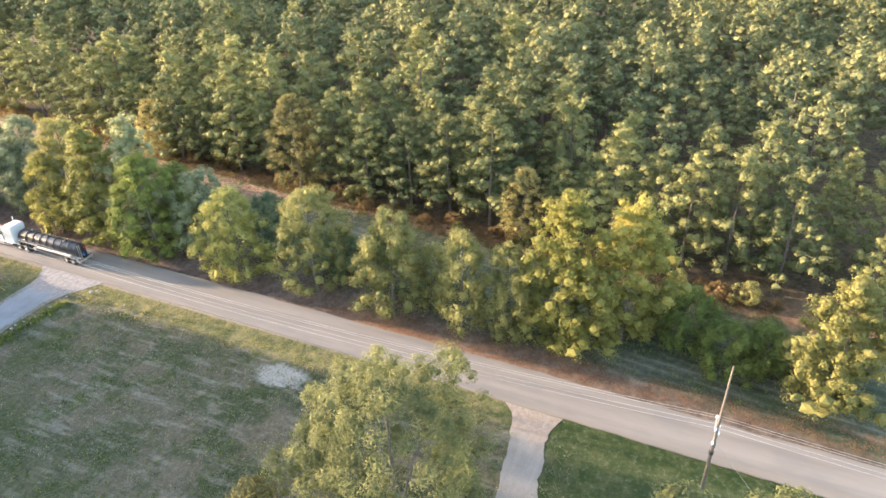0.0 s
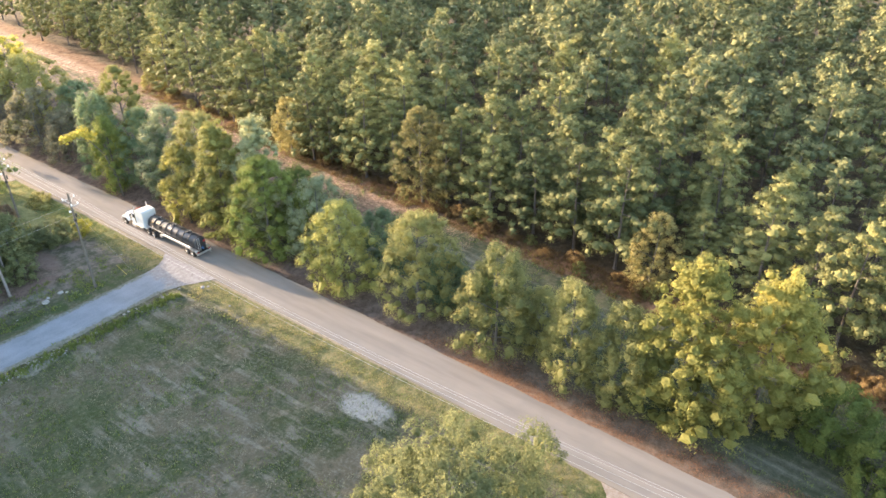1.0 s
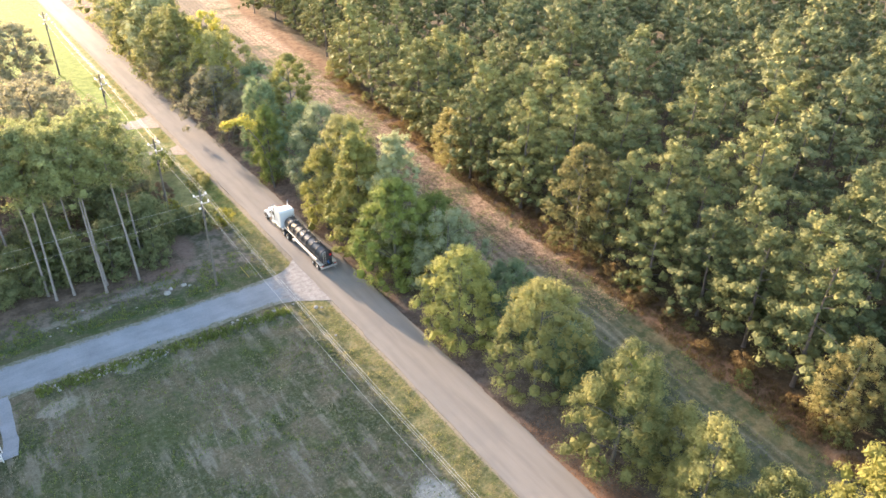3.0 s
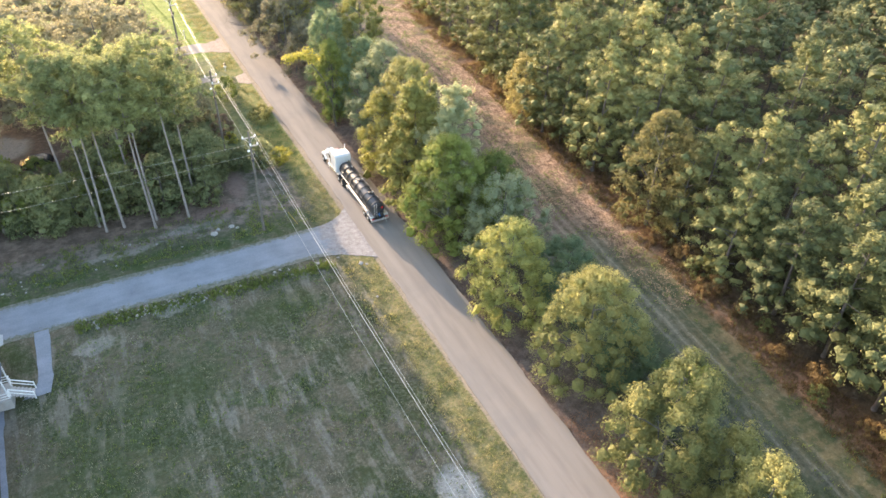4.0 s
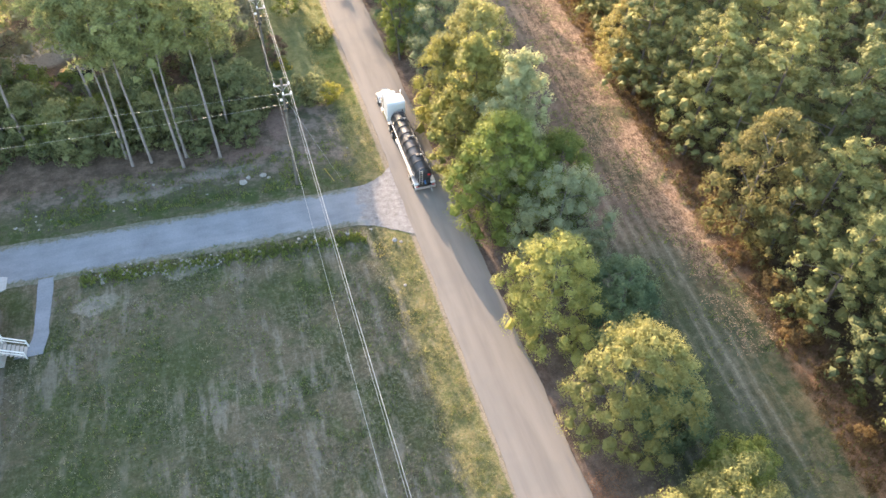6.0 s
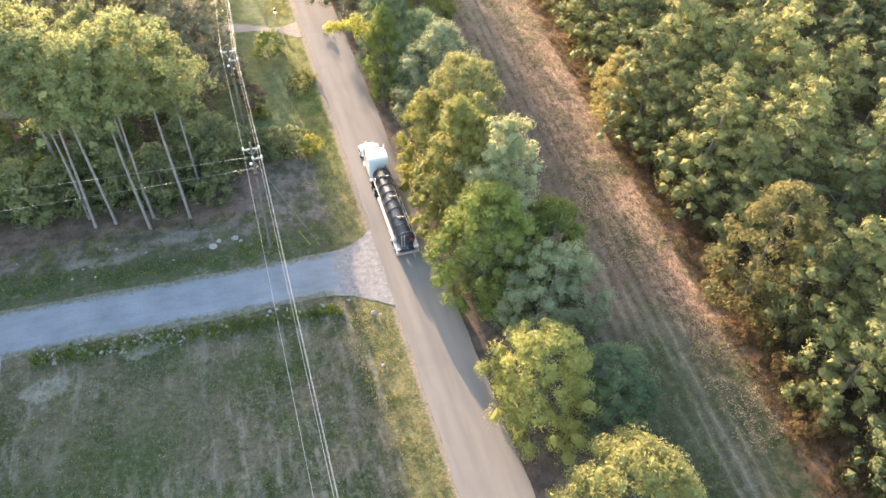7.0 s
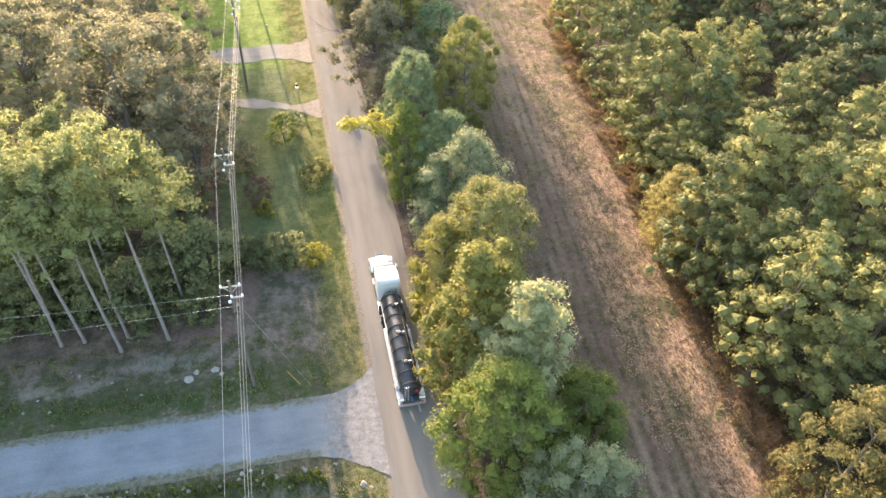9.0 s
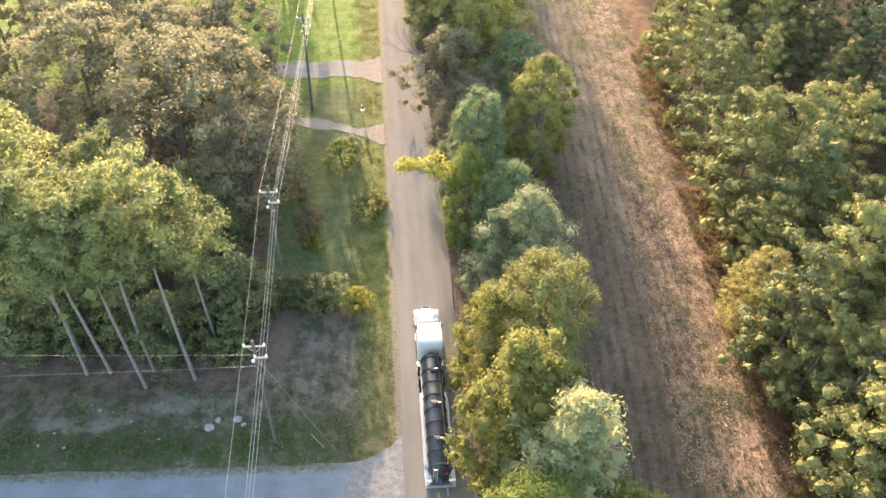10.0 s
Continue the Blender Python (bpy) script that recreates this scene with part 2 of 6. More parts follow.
def road_material():
    n = Nodes("worn_asphalt")
    sep = n.add("ShaderNodeSeparateXYZ", Vector=n.place())
    x = sep.outputs[0]
    a = n.noise(0.5, 4, 0.65, stretch=(1, 0.12, 1))
    b = n.noise(30.0, 2, 0.7)
    c = n.noise(0.15, 3)
    wheel = n.step(n.math("ABSOLUTE", n.math("SUBTRACT", n.math("ABSOLUTE", n.math("MULTIPLY_ADD", a, 0.5, n.math("SUBTRACT", x, 0.35))), 1.35)), 0.75, 0.1)
    col = n.mix(n.step(a, 0.35, 0.65), (0.180, 0.160, 0.142), (0.225, 0.199, 0.174))
    col = n.mix(n.math("MULTIPLY", wheel, 0.35), col, (0.265, 0.236, 0.205))
    col = n.mix(n.math("MULTIPLY", n.step(c, 0.5, 0.62), 0.3), col, (0.16, 0.15, 0.14))
    edge = n.step(n.math("MULTIPLY_ADD", n.noise(1.5, 4, 0.7), 0.7, n.math("ABSOLUTE", x)), 2.95, 3.3)
    col = n.mix(n.math("MULTIPLY", edge, 0.35), col, (0.22, 0.18, 0.13))
    col = n.mix(n.math("MULTIPLY", b, 0.3), col, (0.12, 0.11, 0.10))
    n.bump(b, 0.25, 0.01)
    n.bsdf.inputs["Specular IOR Level"].default_value = 0.15
    return n.done(col, 0.95)


def gravel_material(name, c1, c2, fade=False):
    n = Nodes(name)
    a, b, c = n.noise(0.35, 4, 0.6), n.noise(7.0, 3, 0.75), n.noise(1.2, 3, 0.6, stretch=(0.2, 1, 1))
    f = n.math("MULTIPLY_ADD", a, 0.4, n.math("MULTIPLY_ADD", b, 0.4, n.math("MULTIPLY", c, 0.25)))
    n.bump(b, 0.6, 0.05)
    x = n.add("ShaderNodeSeparateXYZ", Vector=n.place()).outputs[0]
    worn = n.step(n.math("MULTIPLY_ADD", n.math("SUBTRACT", n.noise(0.8, 5, 0.7), 0.5), 5.0, x), -8.2, -6.6)
    tint = tuple(v * k for v, k in zip(c2, (1.5, 1.28, 1.12) if c1[2] > c1[0] else (1.1, 1.05, 1.0)))
    low = tuple(v * k for v, k in zip(c1, (1.3, 1.0, 0.8)))
    if fade:
        # grass and soil creep in along both edges of the side road
        q = n.add("ShaderNodeSeparateXYZ", Vector=n.place())
        off = n.math("ABSOLUTE", n.math("ADD", n.math("MULTIPLY_ADD", q.outputs[0], 0.022, q.outputs[1]), 8.93))
        soil = n.step(n.math("MULTIPLY_ADD", n.math("SUBTRACT", n.noise(1.4, 6, 0.75), 0.5), 2.6, off), 2.15, 2.75)
        soil = n.math("MULTIPLY", soil, n.step(x, -6.5, -9.5))
        turf = n.ramp(n.noise(2.2, 5, 0.7), [(0.38, (0.050, 0.066, 0.026)), (0.62, (0.135, 0.122, 0.095))])
        body = n.mix(n.math("MULTIPLY", worn, 0.95), n.ramp(f, [(0.36, c1), (0.68, c2)]), n.ramp(n.math("MULTIPLY_ADD", n.noise(1.7, 6, 0.8), 0.75, n.math("MULTIPLY", b, 0.25)), [(0.38, low), (0.66, tint)]))
        return n.done(n.mix(n.math("MULTIPLY", soil, 0.9), body, turf), 0.95)
    return n.done(n.mix(n.math("MULTIPLY", worn, 0.95), n.ramp(f, [(0.36, c1), (0.68, c2)]), n.ramp(n.math("MULTIPLY_ADD", n.noise(1.7, 6, 0.8), 0.75, n.math("MULTIPLY", b, 0.25)), [(0.38, low), (0.66, tint)])), 0.95)


GROUND, ROAD = ground_material(), road_material()
GRAVEL = gravel_material("grey_gravel", (0.098, 0.112, 0.130), (0.192, 0.214, 0.242))
SIDE_GRAVEL = gravel_material("grey_side_road_gravel", (0.098, 0.112, 0.130), (0.192, 0.214, 0.242), True)
PALE_GRAVEL = gravel_material("pale_gravel", (0.13, 0.118, 0.105), (0.25, 0.23, 0.205))
CONCRETE = plain("pale_concrete", (0.30, 0.31, 0.31), 0.9, vary=0.15)
BARK = plain("pine_bark", (0.125, 0.100, 0.085), 0.95, vary=0.4, scale=2.0, grain=14.0, bump=0.6)
TALL_BARK = plain("tall_pine_bark", (0.195, 0.168, 0.158), 0.95, vary=0.35, scale=2.0, grain=14.0, bump=0.6)
GREY_BARK = plain("grey_bark", (0.105, 0.095, 0.082), 0.95, vary=0.35, scale=2.0, grain=14.0, bump=0.6)
PINE = leafy("pine_needles", (0.052, 0.068, 0.032), (0.262, 0.246, 0.098), spread=0.28, through=0.22)
# the pine needles again, with shade put into a deeper green
PINE_SHADED = leafy("deep_green_pine_needles", (0.040, 0.056, 0.028), (0.208, 0.202, 0.084), through=0.22)
PINE_FAR = leafy("far_pine_needles", (0.046, 0.066, 0.038), (0.232, 0.222, 0.102), spread=0.1, patch=0.16, through=0.24)
PINE_TALL = leafy("tall_pine_needles", (0.092, 0.116, 0.054), (0.262, 0.274, 0.130), through=0.50)
PINE_GOLD = leafy("yellow_pine_needles", (0.120, 0.132, 0.040), (0.335, 0.305, 0.100), through=0.52)
PINE_GREY = leafy("grey_pine_needles", (0.115, 0.140, 0.088), (0.275, 0.285, 0.170))
MAPLE = leafy("yellow_green_leaves", (0.130, 0.148, 0.050), (0.360, 0.345, 0.125), through=0.48)
WILLOW = leafy("pale_willow_leaves", (0.094, 0.108, 0.048), (0.220, 0.217, 0.104), through=0.5)
CREAM = leafy("cream_gold_leaves", (0.125, 0.115, 0.048), (0.325, 0.285, 0.130), through=0.5)
OLIVE = leafy("olive_leaves", (0.084, 0.096, 0.038), (0.268, 0.252, 0.102), through=0.42)
PINE_OLIVE = leafy("olive_pine_needles", (0.088, 0.102, 0.036), (0.250, 0.238, 0.082))
GOLD_OLIVE = leafy("golden_olive_needles", (0.072, 0.082, 0.028), (0.185, 0.174, 0.064), through=0.35)
GREEN = leafy("green_leaves", (0.058, 0.088, 0.026), (0.178, 0.205, 0.062))
RUSSET = leafy("brownish_leaves", (0.066, 0.066, 0.029), (0.166, 0.150, 0.068))
SILVER = leafy("silver_leaves", (0.085, 0.110, 0.070), (0.235, 0.255, 0.165))
TEAL = leafy("blue_green_leaves", (0.070, 0.105, 0.060), (0.20, 0.245, 0.135))
BROWN = leafy("grey_brown_leaves", (0.110, 0.106, 0.074), (0.250, 0.230, 0.152), through=0.46)
LIME = leafy("bright_yellow_leaves", (0.150, 0.155, 0.030), (0.355, 0.320, 0.072))
RED = leafy("dull_red_leaves", (0.080, 0.060, 0.048), (0.150, 0.112, 0.085))
RUST = leafy("rust_brush_leaves", (0.095, 0.066, 0.032), (0.215, 0.148, 0.072))
STRAW = leafy("dry_grass", (0.15, 0.145, 0.058), (0.33, 0.285, 0.13), through=0.5, patch=0.5)
DEAD_GRASS = leafy("dead_grass", (0.13, 0.125, 0.085), (0.30, 0.285, 0.21), through=0.3, patch=0.5)
GRASS = leafy("green_grass", (0.065, 0.10, 0.03), (0.17, 0.20, 0.065), through=0.45, patch=0.5)
LITTER = leafy("red_leaf_litter", (0.12, 0.062, 0.038), (0.30, 0.160, 0.092), through=0.1, patch=0.5)
UNDER = leafy("dull_undergrowth_leaves", (0.076, 0.094, 0.048), (0.190, 0.204, 0.108), through=0.5)
DULL_LITTER = leafy("dull_leaf_litter", (0.080, 0.056, 0.044), (0.19, 0.130, 0.098), through=0.1, patch=0.5)
DARK_CHIP = leafy("dark_bark_chips", (0.045, 0.030, 0.022), (0.10, 0.065, 0.045), through=0.0, patch=0.5)
CHIP = leafy("wood_chips", (0.20, 0.130, 0.088), (0.36, 0.245, 0.170), through=0.0, patch=0.5)


# ---- mesh tools ----
def solid(name, V, F, mats, index=None, smooth=False):
    """A mesh from arrays: vertices and faces of equal size."""
    V, F = np.asarray(V, np.float32), np.asarray(F, np.int32)
    me = bpy.data.meshes.new(name)
    k = F.shape[1]
    me.vertices.add(len(V)), me.loops.add(F.size), me.polygons.add(len(F))
    me.vertices.foreach_set("co", V.ravel())
    me.loops.foreach_set("vertex_index", F.ravel())
    me.polygons.foreach_set("loop_start", np.arange(0, F.size, k, dtype=np.int32))
    me.polygons.foreach_set("use_smooth", np.full(len(F), smooth, bool))
    for m in mats:
        me.materials.append(m)
    if index is not None:
        me.polygons.foreach_set("material_index", np.asarray(index, np.int32))
    me.update(calc_edges=True)
    return me


def unit(v):
    return v / np.maximum(np.linalg.norm(v, axis=-1, keepdims=True), 1e-9)


_b = bmesh.new()
bmesh.ops.create_icosphere(_b, subdivisions=1, radius=1.0)
_b.verts.ensure_lookup_table()
ICO_V = np.array([v.co[:] for v in _b.verts])
ICO_F = np.array([[v.index for v in f.verts] for f in _b.faces])
_b.free()


def foliage(rng, C, R, per, size, slim=0.65, core=0.55, droop=0.0, jitter=0.5, middle=None, tail=1.15):
    """Leaves on clumps: C centres, R radii (n,3). Each clump is an uneven dark-hearted tuft with leaves standing all over it. Triangles."""
    n, per, size = len(C), int(per * 1.5), size * 0.84
    d = unit(rng.normal(size=(n, per, 3)))
    if middle is not None:
        d = unit(d + 0.55 * unit(C - middle)[:, None, :])
    d[..., 2] += 0.15
    d = unit(d)
    p = C[:, None, :] + d * R[:, None, :] * rng.uniform(0.25, 1.0, (n, per, 1)) ** 0.4 * tail * rng.uniform(0.82, 1.12, (n, per, 1))
    nrm = unit(d + jitter * rng.normal(size=d.shape))
    t = unit(np.cross(nrm, rng.normal(size=d.shape)))
    t[..., 2] -= droop
    b = np.cross(nrm, t)
    s = size * rng.uniform(0.6, 1.45, (n, per, 1))
    base = p - t * s * 0.45
    tri = np.stack([base - b * s * slim * 0.5, base + b * s * slim * 0.5, p + t * s * 0.6 + nrm * s * 0.15], 2).reshape(-1, 3)
    F = np.arange(len(tri)).reshape(-1, 3)
    if core > 0:
        kv = C[:, None, :] + ICO_V[None] * R[:, None, :] * core * rng.uniform(0.5, 1.25, (n, len(ICO_V), 1))
        kf = (ICO_F[None] + (np.arange(n) * len(ICO_V))[:, None, None]).reshape(-1, 3)
        F = np.concatenate([F, kf + len(tri)])
        tri = np.concatenate([tri, kv.reshape(-1, 3)])
    return tri, F


def stems(paths, sides=6):
    """Tapered round stems; each path is a list of (x, y, z, radius). Quads."""
    V, F = [], []
    for path in paths:
        base = len(V)
        for i, (x, y, z, r) in enumerate(path):
            a = Vector(path[min(i + 1, len(path) - 1)][:3]) - Vector(path[max(i - 1, 0)][:3])
            q = a.to_track_quat("Z", "Y")
            for k in range(sides):
                w = 2 * math.pi * k / sides
                V.append(Vector((x, y, z)) + q @ Vector((r * math.cos(w), r * math.sin(w), 0)))
        for i in range(len(path) - 1):
            for k in range(sides):
                a, b = base + i * sides + k, base + i * sides + (k + 1) % sides
                F.append((a, b, b + sides, a + sides))
    return np.array([v[:] for v in V]), np.array(F)


def tree_arrays(seed, height, radius, low, clumps, clump, leaf, per, lean=(0, 0), slim=0.65, core=0.55, droop=0.0, flat=0.8, bole=0.014):
    """Arrays for a crown and its trunk with limbs. low: where the crown begins, as a part of the height."""
    rng = np.random.default_rng(seed)
    h0, hh = low * height, (1 - low) * height
    u = np.sort(rng.uniform(0, 1, clumps) ** 0.92)
    golden = np.arange(clumps) * 2.39996 + rng.uniform(-0.5, 0.5, clumps)
    prof = np.sqrt(np.maximum(0.0, 1 - (1.66 * u - 0.66) ** 2))
    lobes = 1 + 0.22 * np.sin(golden * 2 + seed) + 0.15 * np.sin(golden * 3 + 2.1 * seed)
    rad = radius * prof * lobes * np.sqrt(rng.uniform(0.25, 1.0, clumps))
    C = np.stack([rad * np.cos(golden), rad * np.sin(golden), h0 + hh * (0.04 + 0.92 * u)], 1)
    C[:, 0] += lean[0] * (C[:, 2] / height) ** 1.5
    C[:, 1] += lean[1] * (C[:, 2] / height) ** 1.5
    k = clump * rng.uniform(0.7, 1.3, clumps) * (1.08 - 0.35 * u)
    R = np.stack([k, k, k * flat * rng.uniform(0.8, 1.2, clumps)], 1)
    mid = np.array([lean[0] * 0.4, lean[1] * 0.4, h0 + hh * 0.4])
    crown = foliage(rng, C, R, per, leaf, slim, core, droop, 0.30, mid, 1.27)
    tb = height * bole
    top = (lean[0], lean[1], height * 0.95)
    spine = [(lean[0] * f ** 1.5 + 0.15 * math.sin(seed + 5 * f), lean[1] * f ** 1.5 + 0.15 * math.cos(seed + 4 * f), height * 0.86 * f, tb * (1 - 0.85 * f) + 0.02) for f in (0.0, 0.04, 0.25, 0.5, 0.75, 1.0)]
    spine[0] = (*spine[0][:2], -0.3, tb * 1.5)
    paths = [spine]
    for j in range(0, clumps, max(1, clumps // 9)):
        x, y, z = C[j]
        s = max(0.15, (z - math.hypot(x, y) * 0.7) / height)
        sx, sy = lean[0] * s ** 1.5, lean[1] * s ** 1.5
        paths.append([(sx, sy, s * height, tb * 0.38), ((x + sx) / 2, (y + sy) / 2, (z + s * height) / 2 + 0.3, tb * 0.24), (x, y, z, tb * 0.08)])
    return crown, stems(paths)


def pine_arrays(seed, height, radius, low, limbs, tuft, leaf, per, heads=4, lean=(0, 0), bole=0.011, form="wood", core=0.66):
    """A pine: limbs in a spiral, each ending in a head of needle tufts; dark gaps stay between the heads."""
    rng = np.random.default_rng(seed)
    h0, hh, tb = low * height, (1 - low) * height, height * bole
    C, R, paths = [], [], []
    turn, wave = rng.uniform(0, 6.28), rng.uniform(0, 6.28)

    def axis(z):
        f = z / height
        return lean[0] * f ** 1.5 + 0.15 * math.sin(seed + 5 * f), lean[1] * f ** 1.5 + 0.15 * math.cos(seed + 4 * f)

    for i in range(limbs):
        u = (i + rng.uniform(0.1, 0.9)) / limbs
        a = turn + i * 2.39996 + rng.uniform(-0.4, 0.4)
        if form == "tall":
            prof = min(1.0, 0.55 + 1.1 * u) * (1 - u ** 3.5) ** 0.7
        else:
            prof = min(1.0, 0.72 + 0.9 * u) * (1 - u ** 2.0) ** 0.72
        reach = max(0.25, radius * prof * (1 + 0.2 * math.sin(2 * a + wave)) * rng.uniform(0.7, 1.12) - 0.3 * tuft)
        z = h0 + hh * (0.03 + 0.92 * u)
        ax, ay = axis(z)
        tip = np.array([ax + reach * math.cos(a), ay + reach * math.sin(a), z + 0.16 * reach])
        k = tuft * rng.uniform(0.8, 1.2) * (1.1 - 0.35 * u)
        for j in range(heads):
            off = rng.normal(0, 1, 3) * np.array([0.8, 0.8, 0.5]) * k * (0.2 if j == 0 else 1.0)
            C.append(tip + off)
            w = k * rng.uniform(0.7, 1.1)
            R.append((w, w, w * 0.82))
        C.append(np.array([ax, ay, z]) * 0.5 + tip * 0.5 + np.array([0, 0, -0.3]))
        R.append((k * 1.2, k * 1.2, k * 0.95))
        if i % 3 == 0:
            bx, by = axis(z - 0.1 * reach)
            paths.append([(bx, by, z - 0.1 * reach, tb * 0.3), (*((np.array([bx, by, z]) + tip) / 2), tb * 0.2), (*tip, tb * 0.06)])
    C, R = np.array(C), np.array(R)
    mid = np.array([lean[0] * 0.4, lean[1] * 0.4, h0 + hh * 0.35])
    crown = foliage(rng, C, R, per, leaf, 0.5, core, 0.0, 0.27, mid, 1.2)
    spine = [(*axis(height * 0.9 * f), height * 0.9 * f, tb * (1 - 0.85 * f) + 0.02) for f in (0.0, 0.04, 0.25, 0.5, 0.75, 1.0)]
    spine[0] = (*spine[0][:2], -0.3, tb * 1.5)
    return crown, stems([spine] + paths)


def part(name, me, parent, label=""):
    """Hangs a mesh (or a bmesh with a material) under its thing."""
    ob = new(name, me)
    ob.parent = parent
    if label:
        tagged(ob, label)
    return ob


def thing(name, label, category, at=(0, 0, 0), turn=0.0, group="", size=1.0):
    ob = new(name)
    ob.empty_display_size = 0.3
    ob.location, ob.rotation_euler, ob.scale = at, (0, 0, radians(turn)), (size, size, size)
    return tagged(ob, label, category, group)


def gz(x, y):
    """Height of the ground: flat about the road, rising to the ride in the east."""
    s = np.clip((np.asarray(x, float) - 4.5) / 20.0, 0, 1)
    bank = 2.0 * s * s * (3 - 2 * s)
    dip = -0.22 * np.exp(-((np.asarray(x, float) - 4.6) / 0.8) ** 2) - 0.15 * np.exp(-((np.asarray(x, float) + 4.6) / 1.2) ** 2)
    return bank + dip


def tree(name, label, x, y, arrays, mats, category="tree", turn=0.0, group="", size=1.0):
    (cv, cf), (tv, tf) = arrays
    ob = thing(name, label, category, (x, y, float(gz(x, y))), turn, group, size)
    part("trunk", solid("trunk", tv, tf, [mats[1]], smooth=True), ob)
    part("crown", solid("crown", cv, cf, [mats[0]], smooth=False), ob)
    return ob


# ---- ground and ways ----
def lines(lo, hi, a, b, step):
    """Grid lines: close between a and b, wide beyond."""
    far = [lo, lo / 2 + a / 2, a - 300, a - 120, a - 40, a - 12]
    far = [v for v in far if lo <= v < a]
    back = [b + 12, b + 40, b + 120, b + 300, b / 2 + hi / 2, hi]
    return np.unique(np.concatenate([far, np.arange(a, b + 0.01, step), [v for v in back if b < v <= hi]]))


def build_ground():
    xs, ys = lines(-2500, 2500, -64, 46, 0.8), lines(-2500, 2500, -112, 120, 1.2)
    X, Y = np.meshgrid(xs, ys)
    Z = gz(X, Y)
    away = np.clip((np.abs(X) - 3.6) / 3.0, 0, 1)
    lump = np.array([noise.noise((float(a) * 0.35, float(b) * 0.35, 0.0)) for a, b in zip(X.ravel(), Y.ravel())]).reshape(X.shape)
    drive = np.ones_like(X)
    for a, b, c, half in ((-8.7, 0.0, 0.0, 4.0), (43.5, -0.28, 6.0, 2.2), (59.4, 0.0, 0.0, 3.4), (-77.7, 0.16, 8.0, 3.2)):
        drive *= np.clip((np.abs(Y - a - b * (X + c)) - half) / 2.0, 0, 1)
    Z = Z + 0.10 * lump * away * np.where(X < 0, drive, 1.0) - 0.02
    V = np.stack([X.ravel(), Y.ravel(), Z.ravel()], 1)
    w = len(xs)
    i = (np.arange(len(ys) - 1)[:, None] * w + np.arange(w - 1)[None]).ravel()
    F = np.stack([i, i + 1, i + 1 + w, i + w], 1)
    tagged(new("ground", solid("ground", V, F, [GROUND], smooth=True)), "rough grass field, litter bank and mown ride", "ground", kind="structure")


def ribbon(name, left, right, mat, z, label, category="road", thick=0.12, follow=True):
    """A way between two edges, each a list of (x, y), as a slab with worn edges."""
    n = len(left)
    dip = [z + (float(gz(*p)) if p[0] < -3.0 and follow else 0.0) for p in left + right]
    V = [(*p, h) for p, h in zip(left + right, dip)] + [(*p, h - thick) for p, h in zip(left + right, dip)]
    F = []
    for i in range(n - 1):
        F += [(i, n + i, n + i + 1, i + 1), (2 * n + i, i, i + 1, 2 * n + i + 1), (n + i, 3 * n + i, 3 * n + i + 1, n + i + 1)]
    return tagged(new(name, solid(name, V, F, [mat])), label, category, kind="structure")


def wobble(k, a):
    return a * noise.noise((k * 0.31, 7.7, 0.0)) + a * 0.5 * noise.noise((k * 1.3, 3.1, 0.0))


